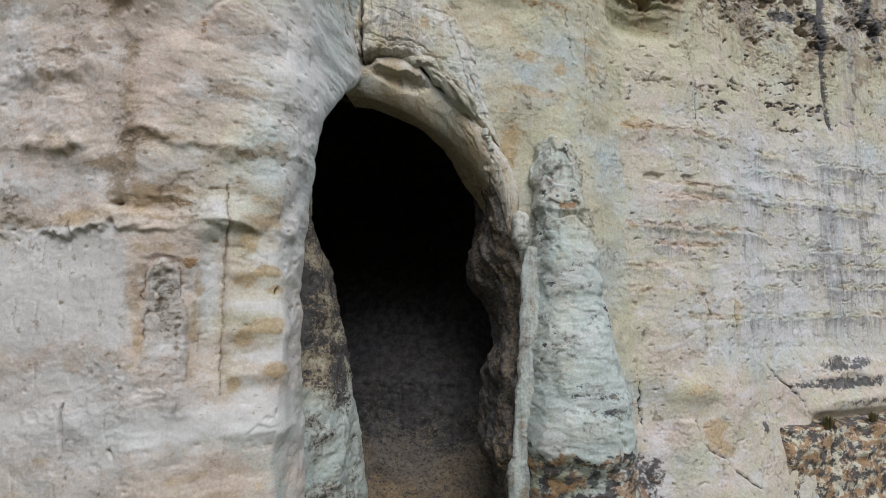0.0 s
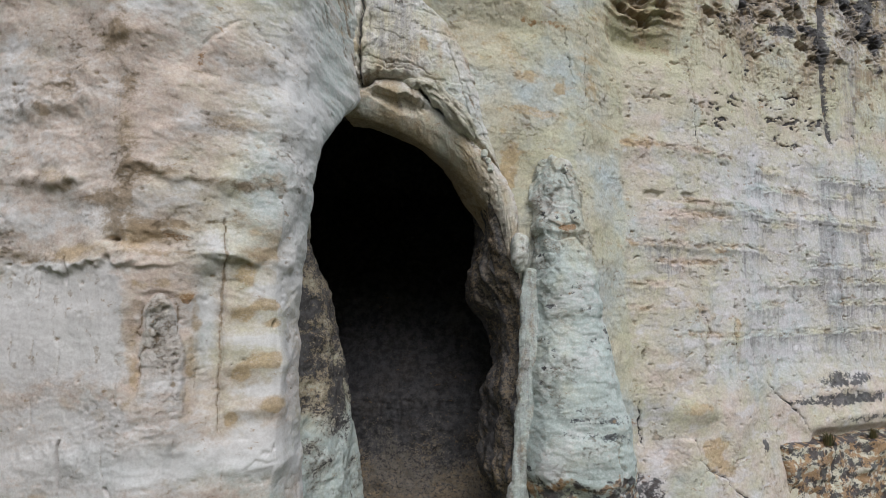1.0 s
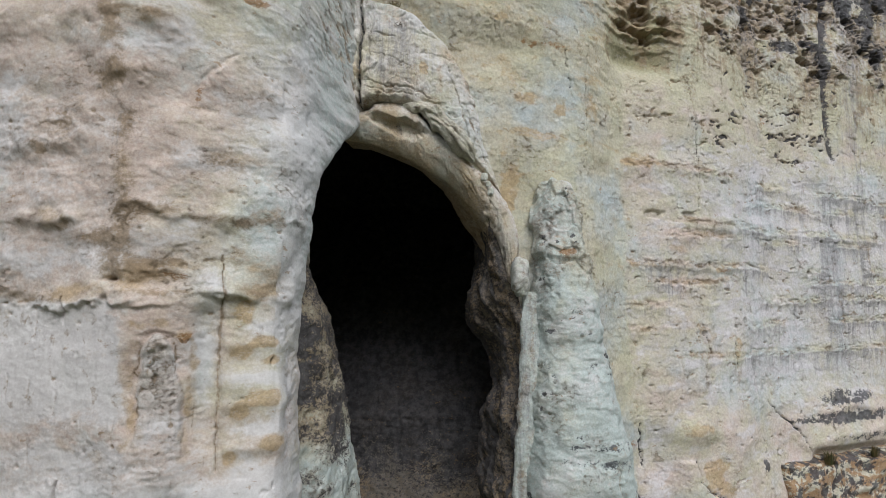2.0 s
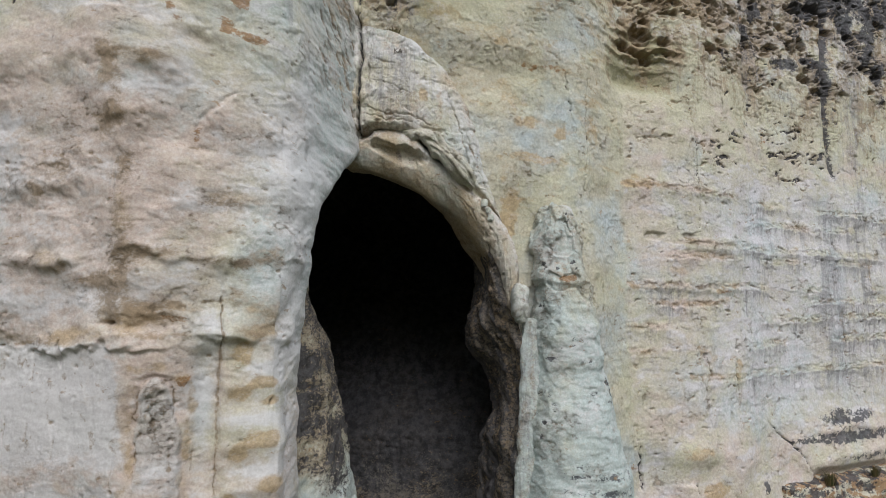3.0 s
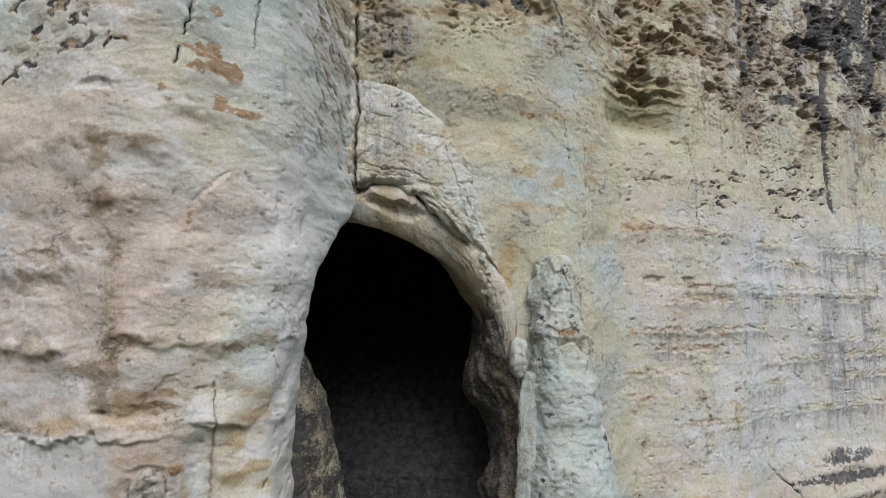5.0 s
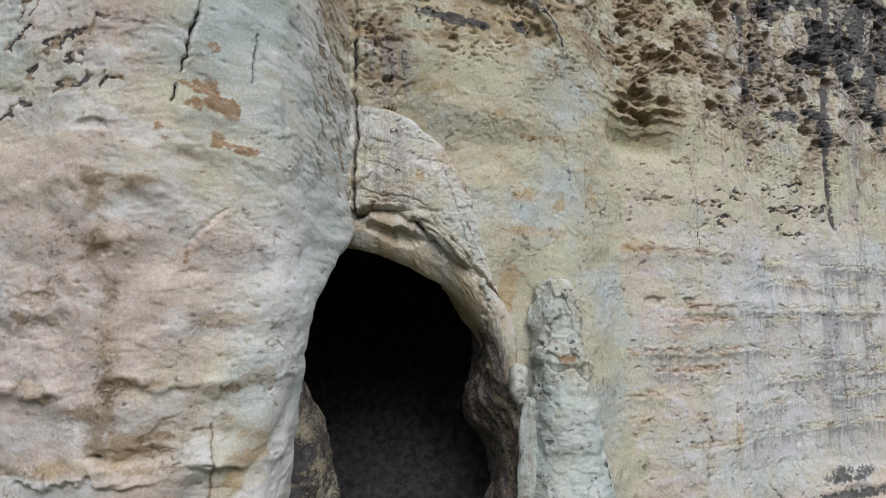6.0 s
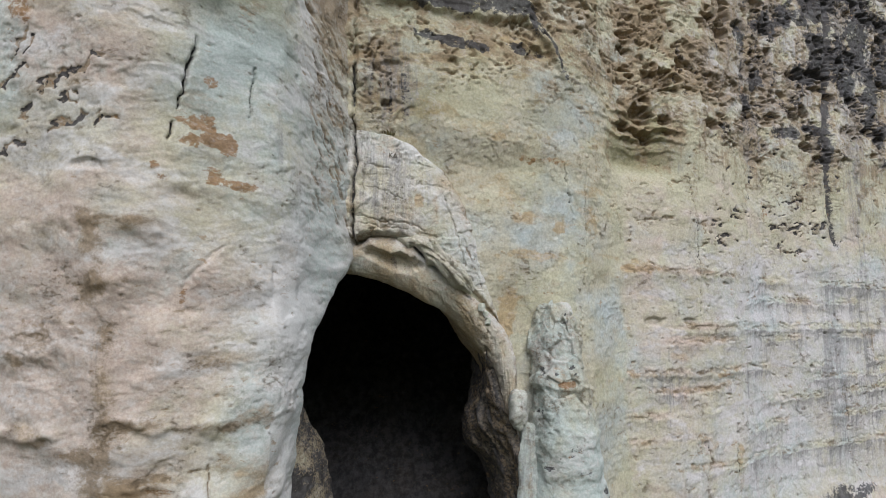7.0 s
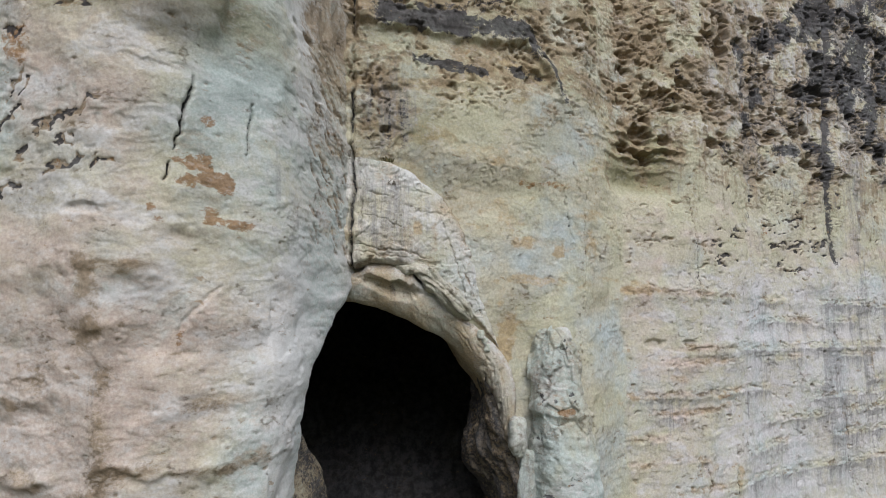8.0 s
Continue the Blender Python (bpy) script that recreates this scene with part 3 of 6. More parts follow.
    for cx, cz, rx, rz, turn in ((0.2, 11.17, 0.45, 0.08, -3), (1.3, 11.2, 0.2, 0.07, 0)):
        black += 0.8 * patch(X, Zs, cx, cz, 1.3 * rx, 1.4 * rz, 0.6, 5, turn)
    crust = 0
    for cx, cz, rx, rz, turn in ((8.0, 13.9, 0.5, 0.5, 0), (7.55, 13.6, 0.4, 0.3, 0), (6.82, 13.3, 0.35, 0.2, 20), (6.13, 12.85, 0.2, 0.25, 0), (8.25, 12.8, 0.3, 0.6, 0), (7.85, 12.3, 0.3, 0.15, 0), (9.6, 13.4, 0.3, 0.5, 0),
                                 (9.9, 12.1, 0.35, 0.5, 0), (6.45, 11.95, 0.25, 0.2, 0), (6.2, 11.4, 0.15, 0.2, 0), (7.2, 10.95, 0.4, 0.15, 0), (7.85, 11.1, 0.3, 0.12, 0), (9.1, 12.4, 0.3, 0.3, 0), (10.1, 11.2, 0.3, 0.5, 0)):
        crust = crust + patch(X, Zs, cx, cz, rx, rz, 0.7, 3.0, turn)
    black += 0.58 * np.clip(crust, 0, 1.1) + 0.3 * right * step(7.3, 8.6, X) * step(11.4, 12.8, Zs + 0.5 * cloud) + soil * (0.06 + 0.3 * fbm(U * 1.7, Z * 0.6, 3, 79)) + 0.2 * comb * step(3.6, 5.5, X) + 0.25 * comb * step(0.1, 0.5, fbm(U * 5, Z * 0.5, 3, 91)) * step(4.2, 5.6, X) + 0.22 * comb * step(6.5, 8.5, X) * step(11.2, 12.6, Zs) * (0.5 + cloud)
    black += 0.72 * chips * step(4.6, 5.2, X) * step(8.2, 8.5, Zs)
    black += run * (0.7 + 0.4 * step(9.6, 10.6, Zs) * step(11.9, 11.2, Zs) + 0.5 * cloud) + 0.4 * run * step(12.0, 12.6, Zs)
    black += 0.3 * run2 * thread * step(8.2, 9.2, Zs)
    broken_up = 0.75 + 0.55 * fbm(X * 2.2, Zs * 3.5, 4, 100, 0.65)
    black += broken_up * (1.2 * hump(X, Zs, 8.3, 3.65, 0.8, 0.17) + 1.4 * hump(X, Zs, 8.2, 3.27, 1.1, 0.12) + 0.5 * hump(X, Zs, 6.75, 3.28, 0.35, 0.05) + 0.9 * hump(X, Zs, 8.5, 2.88, 1.0, 0.09))
    black += 0.8 * patch(X, Zs, 5.92, 2.6, 0.09, 0.12)
    black += 0.75 * hump(X, Zs, -0.7, 10.35, 0.4, 0.7) * step(-0.2, 0.4, fbm(X * 9, Zs * 0.5, 3, 69)) * 0.6
    # hollow floors are brown; the same tone also puts their shade into colour
    dirt_shade = comb * (0.22 + 0.25 * step(11.0, 12.5, Zs) + 0.5 * hb + 0.6 * hm + 0.8 * hs) + right * thread * (0.12 + 0.12 * step(5.5, 8, X)) * step(3.2, 4.5, Zs) * (0.7 + cloud) + 0.22 * thread * soil * (0.6 + cloud) + 0.25 * crumble + 0.6 * bowls + 0.6 * chips + 0.8 * joint + (0.3 - 0.15 * step(5, 6.5, X)) * strip * step(-0.1, 0.4, cloud) + 0.3 * thread * hump(X, Zs, 3.95, 6.2, 0.4, 0.9)
    dirt_shade += (0.3 - 0.18 * left) * step(0.3, 0.8, fbm(U * 2.4, Z * 3.4, 3, 70)) + 0.4 * bigrim * where_big + 0.4 * smallrim * where_small + 0.2 * small * where_small
    dirt_shade += 0.4 * pocks + soil * (0.3 + 0.4 * fbm(U * 2.6, Z * 1.0, 3, 78)) + 0.14 * comb * step(4.5, 6.5, X) + 0.6 * left * step(10.2, 11.2, Z + 0.3 * soft) * (0.8 + cloud)
    algae = 0.75 * hump(X, Zs, 3.55, 9.95, 0.7, 0.3) * right + 0.5 * nest + 0.35 * comb * step(6, 4.5, X) * step(-0.2, 0.5, cloud) + 0.34 * soil + 0.1 * comb + left * (0.04 + 0.2 * step(8.4, 9.4, Z) + 0.22 * fbm(U * 0.8, Z * 1.2, 3, 82)) + 0.4 * hump(X, Zs, -0.4, 10.1, 0.45, 0.35) + 0.2 * left * step(9.5, 11, Z)
    rust = 0.45 * step(0.5, 0.85, fbm(U * 2.2, Z * 3.0, 3, 72)) * step(0.2, 0.6, soft) + 0.35 * comb * step(0.35, 0.7, fbm(U * 1.8, Z * 1.4, 3, 98))
    for cx, cz, rx, rz in ((1.7, 9.55, 0.35, 0.05), (1.35, 9.5, 0.12, 0.06), (5.2, 6.1, 0.15, 0.04), (6.5, 9.3, 0.1, 0.15), (6.15, 11.7, 0.1, 0.3)):
        rust += 0.5 * patch(X, Zs, cx, cz, rx, rz, 0.8, 6)
    # lichen at the foot
    foot = step(2.55, 2.25, Z + 0.3 * n2(U * 2, Z, 73)) * step(4.0, 3.4, X)
    black += foot * (0.5 + 0.6 * fbm(U * 4.5, Z * 4.5, 3, 74))
    rust += foot * (0.36 + 0.6 * fbm(U * 3, Z * 3, 3, 75))
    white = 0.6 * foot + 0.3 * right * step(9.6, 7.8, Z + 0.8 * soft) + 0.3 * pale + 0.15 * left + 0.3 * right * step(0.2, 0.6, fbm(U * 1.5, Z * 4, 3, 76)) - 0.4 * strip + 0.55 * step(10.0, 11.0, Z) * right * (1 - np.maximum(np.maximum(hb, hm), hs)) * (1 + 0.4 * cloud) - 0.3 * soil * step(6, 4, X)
    # black in cracks, and painted into the corner crevice as its shade
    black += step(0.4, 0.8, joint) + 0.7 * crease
    black = np.minimum(black, np.where((Zs > 8.2) | (Zs < 4.2), 0.88, 0.62) + step(0.4, 0.8, joint))
    black = np.maximum(black, band * (1.0 + 0.35 * cloud))
    streaks = 0.34 * wash + 0.34 * wash2 + (0.36 + 0.32 * step(4.8, 6.0, X)) * hang + 0.22 * soil * (0.7 + cloud) + 0.45 * hump(X, Zs, 3.95, 6.0, 0.35, 0.8) + 0.28 * run2 * step(8, 8.8, Zs) + 0.18 * right * step(5.2, 8, X) + 0.5 * hump(X, Zs, 7.9, 6.2, 0.15, 1.2)
    streaks += 0.85 * hump(X, Zs, -0.6, 10.4, 0.45, 0.8) + 0.3 * comb * step(4.5, 6, X) + 0.35 * np.exp(-((X - 9.1) / 0.25) ** 2) * step(5, 6, Zs)
    crumbling = (0.7 - 0.3 * step(5, 6.5, X)) * strip + 0.5 * np.clip(swarm, 0, 1) + 0.35 * loose * step(0.0, 0.4, cloud) + 0.3 * comb + 0.5 * hump(X, Zs, 1.3, 8.1, 0.6, 0.5) * step(-0.1, 0.3, cloud) + 0.3 * soil
    dirt_shade = dirt_shade + 0.5 * run * step(8.2, 9, Zs) + 0.8 * hump(X, Zs, -0.65, 10.35, 0.5, 0.65) * (0.7 + 0.6 * cloud)
    black += 0.2 * hump(X, Zs, -0.65, 10.3, 0.45, 0.6)
    st = layers(X.shape, ochre, cool, black, rust, algae, dirt_shade, pink, white, streaks, crumbling)
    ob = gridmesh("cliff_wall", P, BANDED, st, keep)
    return tagged(ob, "pale banded sandstone cliff face, honeycombed and black-streaked high up", "cliff", kind="structure")


# benches of the buttress: its line (across, height), swell, reach above, drop below
BENCHES = [([-4.6, -3.72, -3.33, -2.97, -2.8], [5.35, 5.33, 5.33, 5.38, 5.34], 0.06, 0.2, 0.03), ([-2.75, -2.47, -2.3, -2.12], [5.34, 5.37, 5.44, 5.45], 0.05, 0.1, 0.025),
           ([-2.08, -1.85, -1.61, -1.25], [5.44, 5.41, 5.42, 5.37], 0.085, 0.3, 0.05), ([-4.6, -3.74, -3.53, -3.33, -3.11, -2.75], [6.2, 6.11, 6.05, 6.11, 6.16, 6.23], 0.035, 0.16, 0.06),
           ([-2.75, -2.42, -2.26, -2.06, -1.92, -1.59, -1.2], [6.23, 6.16, 6.19, 6.13, 6.19, 6.21, 6.22], 0.05, 0.25, 0.06), ([-4.6, -3.4, -2.76, -2.48], [6.77, 6.81, 7.0, 7.02], 0.055, 0.3, 0.12),
           ([-2.3, -1.94, -1.66, -1.2], [6.7, 6.76, 6.74, 6.8], 0.03, 0.25, 0.1), ([-4.6, -3.69, -3.3, -2.87, -2.5], [7.95, 7.98, 7.99, 8.02, 7.97], 0.06, 0.4, 0.14),
           ([-3.6, -3.0, -2.6], [7.4, 7.42, 7.46], 0.03, 0.2, 0.08), ([-2.5, -2.0, -1.4], [8.32, 8.3, 8.34], 0.025, 0.3, 0.1)]


def buttress():
    fx = steps((-40, -14, 1.0), (-14, -5, 0.25), (-5, -4.5, 0.03), (-4.5, -1.6, 0.0115))
    front = np.interp(fx, [-40, -14, -9, -5, -3.6, -2.8, -2.4, -2.0, -1.6], [9, 7, 6.2, 5.6, 5.28, 5.14, 5.35, 5.63, 5.86])
    z = steps((-0.5, 1.6, 0.06), (1.6, 10.9, 0.0125), (10.9, 16, 0.15))
    turn = steps((0, 1, 0.0048))
    back = steps((0.05, 1, 0.05))
    n0, n1, n2c = len(fx), len(turn), len(back)
    Z = np.repeat(z[:, None], n0 + n1 + n2c, 1)
    X, Y = np.zeros_like(Z), np.zeros_like(Z)
    X[:, :n0] = fx
    Y[:, :n0] = front - (Z[:, :n0] - 6.5) * np.interp(fx, [-3.6, -2, -1.6], [0.11, 0.05, 0.0])
    # the corner, and where the flank ends inside the cave or behind the wall
    xc = np.interp(z, [1, 3, 4.2, 5.0, 5.6, 6.3, 7, 8, 10, 12], [-1.36, -1.42, -1.5, -1.5, -1.44, -1.38, -1.36, -1.36, -1.42, -1.5])
    low_end = np.interp(z, [0.5, 2.5, 4, 5.2, 5.9, 6.7, 20], [-0.9, -1.16, -1.43, -1.7, -2.2, -2.2, -2.2])
    yy = 5.89 + 3.51 * turn[None, :]
    hang = 7.7 - (7.95 - yy) * 0.72 - z[:, None]
    w = step(-0.05, 0.1, hang)
    xe = low_end[:, None] * w - 0.88 * (1 - w)
    first, near, far = np.clip((yy - 5.89) / 0.31, 0, 1), np.clip((yy - 6.2) / 0.55, 0, 1), np.clip((yy - 6.75) / 2.65, 0, 1)
    bend = xc[:, None] - 0.03
    X[:, n0:n0 + n1] = -1.59 + (xc[:, None] - 0.16 + 1.59) * first + 0.13 * near ** 0.8 + (xe - bend) * far
    X[:, n0:n0 + n1] -= 0.34 * np.exp(-((yy - 7.35) / 0.45) ** 2) * step(7.0, 6.3, z)[:, None]
    Y[:, n0:n0 + n1] = yy
    xe = xe[:, -1]
    X[:, n0 + n1:] = xe[:, None] - 1.6 * back[None, :]
    Y[:, n0 + n1:] = 9.4 + 0.5 * back[None, :]
    X, Y = smooth(X, 140), smooth(Y, 140)
    S = np.where(np.arange(Z.shape[1]) < n0, X, -1.59 + (Y - 5.88))
    Q = np.where(S > -1.05, -1.05 + 0.42 * (S + 1.05), S)
    on = step(-0.55, -1.1, S)
    flank = step(-1.45, -1.05, S)
    low = fbm(Q * 0.9, Z * 0.9, 3, 101)
    wz = Z + 0.1 * n2(Q * 0.9, Z * 0.7, 106)
    d = 0.05 * low * (1 - 0.5 * flank)
    d += on * (0.3 + 0.7 * step(4.9, 5.6, Z) * step(9.4, 8.2, Z)) * (0.06 * np.sqrt(0.02 + n2(Q * 1.15, wz * 1.75, 103) ** 2) + 0.012 * fbm(Q * 2.2, wz * 3.2, 2, 107))
    loose = step(-0.1, 0.45, fbm(Q * 1.0, Z * 1.4, 3, 109))
    d += 0.012 * fbm(Q * 2.3, Z * 3.4, 3, 104) + (0.0015 + 0.004 * loose * step(8.6, 7.2, Z)) * fbm(Q * 9, Z * 12, 4, 105, 0.6)
    shells = fbm(Q * 1.3, wz * 2.0, 4, 108) * 2.6
    d += 0.007 * on * (np.floor(shells) + step(0.8, 1.0, shells - np.floor(shells)) - shells) * step(-0.1, 0.3, fbm(Q * 0.8, Z * 1.1, 2, 113))
    quiet = step(-2.75, -3.0, S) * step(5.38, 5.22, Z) * (0.4 + 0.6 * step(4.1, 4.5, Z))
    d *= 1 - 0.55 * quiet
    # benches: each swells downwards and breaks off along a wandering line
    for n_th, (line_s, line_z, amp, above, below) in enumerate(BENCHES):
        at = np.interp(S, line_s, line_z) + 0.04 * n2(Q * 2.7, Z * 0, 120 + n_th) + 0.05 * fbm(Q * 7, Z * 5, 3, 125 + n_th)
        amount = amp * (0.15 + 0.85 * step(-0.4, 0.4, n2(Q * 2.2, Z * 0, 110 + n_th)))
        fade = step(line_s[0] - 0.25, line_s[0] + 0.05, S) * step(line_s[-1] + 0.25, line_s[-1] - 0.05, S)
        d += amount * fade * ledge(Z, at, above, below * (1 + 0.5 * n2(Q * 3, Z * 0, 130 + n_th)))
    # a scoop broken out of the lowest bench, with a hole at its end, and lumps hanging from the next one
    scoop = patch(S, Z, -2.7, 5.56, 0.33, 0.1, 0.45, 5)
    d -= 0.075 * scoop * step(5.75, 5.45, Z) + 0.12 * hump(S, Z, -2.95, 5.56, 0.055, 0.022)
    for hu, hv, ru in ((-3.55, 6.1, 0.12), (-3.36, 6.15, 0.07), (-3.8, 6.14, 0.08), (-2.08, 6.18, 0.1)):
        d += 0.045 * hump(S, Z, hu, hv, ru, 0.07)
    # a slanting scarp; the rock west of it lies deeper and is smooth
    off, along = -(S + 2.0) * 0.846 + (Z - 7.79) * 0.533, -(S + 2.0) * 0.533 - (Z - 7.79) * 0.846
    off = off + 0.03 * fbm(Q * 4, Z * 4, 3, 114)
    facet = step(0.5, 0.08, off) * step(-0.12, 0.08, along) * step(1.5, 1.0, along)
    d -= 0.035 * facet * step(-0.04, 0.2, off)
    d -= 0.02 * line(S, Z, [(-1.98, 7.8), (-2.07, 7.74), (-2.17, 7.6), (-2.25, 7.46), (-2.31, 7.37)], 0.02, 0.03, 30)
    # pillows east of the joint, one above the other
    east = step(-2.09, -2.02, S) * step(-0.9, -1.25, S)
    for at in (4.97, 4.42, 4.0, 3.45):
        d += 0.035 * east * ledge(Z, at + 0.05 * n2(Q * 2.5, Z * 0, 140), 0.17, 0.1)
    # trough between the grey lens and the joint
    d -= 0.06 * np.exp(-((S + 2.2 + 0.03 * n2(Z * 1.5, S * 0, 115)) / 0.085) ** 2) * step(5.4, 5.2, Z) * step(3.7, 4.2, Z)
    d += on * step(5.6, 5.2, Z) * (0.02 * n2(Q * 2.4, Z * 0.35, 178))
    ridge_s = np.interp(Z, [3.0, 3.34, 3.73, 4.14], [-2.52, -2.49, -2.43, -2.36])
    d += 0.03 * step(ridge_s + 0.06, ridge_s - 0.06, S + 0.03 * n2(Q * 4, Z * 4, 116)) * step(-2.95, -2.5, S) * step(4.3, 4.05, Z) * step(2.9, 3.2, Z)
    big, bigrim = scars(Q, Z, 0.5, 0.24, 0.3, 7)
    small, smallrim = scars(Q, Z, 0.16, 0.08, 0.35, 9)
    where_big = step(0.15, 0.5, fbm(Q * 0.7, Z * 0.9, 2, 111)) * on * (1 - quiet)
    where_small = step(0.2, 0.5, fbm(Q * 1.3, Z * 1.6, 2, 112)) * on * (1 - quiet)
    nick = ticks(Q, Z, 0.3, 0.4, 0.2, 6) * on * step(5.5, 5.0, Z)
    d -= 0.012 * big * where_big + 0.007 * small * where_small + 0.008 * nick
    # upright joint with the two sides out of line
    joint = line(S, Z, [(-2.09, 5.8), (-2.08, 5.31), (-2.09, 4.87), (-2.09, 4.34), (-2.1, 3.8)], 0.014, 0.012, 4)
    d += 0.04 * step(-2.12, -2.08, S) * step(-1.6, -1.9, S) * step(5.75, 5.4, Z) * step(4.1, 4.5, Z)
    d -= 0.05 * joint
    # weathered lens of grey rock set in a hollow
    mid_s = np.interp(Z, [4.0, 4.35, 4.65, 5.0], [-2.54, -2.53, -2.53, -2.56])
    half = np.interp(Z, [3.9, 4.3, 4.6, 4.85, 4.97, 5.07, 5.12], [0.2, 0.17, 0.165, 0.125, 0.11, 0.05, -0.1])
    gap = half - np.abs(S - mid_s) + 0.02 * fbm(Q * 7, Z * 5, 3, 6)
    lens = step(-0.01, 0.03, gap) * step(3.95, 4.4, Z + 0.2 * n2(Q * 3, Z, 8))
    r = step(-0.14, -0.02, gap + 0.03 * fbm(Q * 4, Z * 3, 3, 7)) * step(5.3, 5.15, Z) * step(3.9, 4.4, Z)
    plates = fbm(Q * 5, Z * 4, 4, 131) * 4
    d += lens * (0.035 + 0.007 * (np.floor(plates) + step(0.8, 1, plates - np.floor(plates)) - plates) + 0.006 * fbm(Q * 14, Z * 12, 3, 132)) - 0.03 * r * (1 - lens) - 0.02 * lens * ticks(Q, Z, 0.09, 0.24, 0.5, 21, 0.1)
    splits = [([(-2.24, 9.74), (-2.25, 9.6), (-2.31, 9.3), (-2.36, 9.02)], 0.012), ([(-1.79, 9.6), (-1.81, 9.4), (-1.84, 9.08)], 0.01),
              ([(-2.39, 8.9), (-2.41, 8.72)], 0.012), 
              ([(-3.5, 3.75), (-3.5, 3.5), (-3.53, 3.2)], 0.018), ([(-1.62, 5.1), (-1.6, 4.9), (-1.66, 4.75)], 0.01),
              ([(-1.62, 4.2), (-1.58, 3.9), (-1.55, 3.6)], 0.01), ([(-3.4, 5.4), (-3.42, 5.15)], 0.014), ([(-3.0, 3.36), (-2.93, 3.3)], 0.013)]
    cut = np.zeros_like(Z)
    for k, (pts, w) in enumerate(splits):
        cut = np.maximum(cut, line(S, Z, pts, w, 0.02, 20 + k))
    d -= 0.1 * cut
    rim = np.zeros_like(Z)
    for k, (pts, w) in enumerate([([(-2.6, 5.05), (-2.67, 4.9), (-2.69, 4.7)], 0.009), ([(-2.66, 4.62), (-2.7, 4.45), (-2.69, 4.25)], 0.008), ([(-2.45, 5.02), (-2.39, 4.85), (-2.39, 4.7)], 0.008),
                                  ([(-2.42, 4.55), (-2.46, 4.35)], 0.008), ([(-2.57, 4.9), (-2.6, 4.8), (-2.55, 4.7), (-2.57, 4.55)], 0.006)]):
        rim = np.maximum(rim, line(S, Z, pts, w, 0.035, 70 + k))
    crumbs = hump(S, Z, -2.55, 4.97, 0.11, 0.1)
    d += crumbs * (0.03 + 0.035 * fbm(S * 15, Z * 15, 3, 185)) - 0.03 * rim
    # broken, flaking places
    rise, over = S * 0.88 + Z * 0.47, Z * 0.88 - S * 0.47
    flaky = patch(S, Z, -3.7, 9.6, 0.3, 0.5, 0.5, 4) + patch(S, Z, -3.05, 9.0, 0.32, 0.22, 0.5, 4) + patch(S, Z, -3.55, 8.95, 0.3, 0.55, 0.5, 4) + patch(S, Z, -3.2, 9.3, 0.4, 0.14, 0.5, 4, 15)
    FLAKES = [([(-3.38, 9.18), (-3.25, 9.26), (-3.1, 9.27), (-3.0, 9.37), (-2.82, 9.42)], 0.03), ([(-3.5, 9.08), (-3.42, 9.16), (-3.3, 9.2)], 0.022),
              ([(-3.3, 8.98), (-3.22, 9.06), (-3.1, 9.02)], 0.022), ([(-3.38, 8.75), (-3.28, 8.82), (-3.15, 8.84), (-3.02, 8.9)], 0.03), ([(-3.0, 8.78), (-2.9, 8.86), (-2.78, 8.84)], 0.028),
              ([(-3.72, 8.85), (-3.62, 8.92), (-3.55, 9.0)], 0.026), ([(-3.95, 8.5), (-3.78, 8.58), (-3.7, 8.66), (-3.6, 8.62)], 0.034), ([(-3.85, 9.1), (-3.75, 9.22), (-3.6, 9.32)], 0.028),
              ([(-3.6, 9.45), (-3.58, 9.55), (-3.5, 9.62)], 0.026), ([(-3.75, 9.4), (-3.68, 9.5), (-3.62, 9.65)], 0.02),
              ([(-3.8, 10.05), (-3.65, 9.95), (-3.55, 10.02)], 0.03), ([(-3.3, 10.2), (-3.1, 10.26), (-2.95, 10.2)], 0.02)]
    torn = np.zeros_like(Z)
    for k, (pts, w) in enumerate(FLAKES):
        torn = np.maximum(torn, line(S, Z, pts, 1.5 * w, 0.06, 40 + k))
    torn = step(0.42, 0.62, torn + 0.4 * fbm(rise * 9, over * 20, 4, 183, 0.6))
    d -= 0.014 * torn
    d += 0.03 * hump(S, Z, -3.05, 8.5, 0.2, 0.12) - 0.04 * patch(S, Z, -3.0, 8.43, 0.16, 0.05)
    flaky = 0.55 * flaky
    crev = step(0.13, 0.07, np.abs(fbm(rise * 2.6, over * 6.5, 4, 141))) * np.clip(flaky, 0, 1) * step(-0.3, 0.2, n2(Q * 4, Z * 4, 142))
    d -= 0.008 * crev - 0.012 * np.clip(flaky, 0, 1) * fbm(rise * 4, over * 8, 3, 146)
    scaly = 0.5 * step(0.46, 0.6, n2(Q * 7, Z * 11, 143) + 0.6 * n2(Q * 15, Z * 23, 144)) * step(-0.1, 0.5, n2(Q * 1.1, Z * 1.5, 145)) * (1 - quiet)
    d -= 0.016 * scaly
    f1, _, tone = cells(Q * 4.0, Z * 5.0, 7)
    holes = step(0.12, 0.05, f1) * step(0.8, 0.86, tone)
    d -= 0.012 * holes * on
    # the flank flakes along steep slanting lines
    across, along_f = Q * 0.93 + Z * 0.36, Z * 0.93 - Q * 0.36
    slant = 1.3 * fbm(across * 4.4, along_f * 4.6, 5, 151, 0.62)
    rough = step(-1.3, -0.5, S) * step(7.7, 9.0, Z + 0.5 * n2(Q * 2, Z, 153))
    d += rough * (0.008 * slant - 0.016 * step(0.45, 0.55, slant)) + flank * 0.015 * fbm(Q * 4, Z * 5, 3, 154)
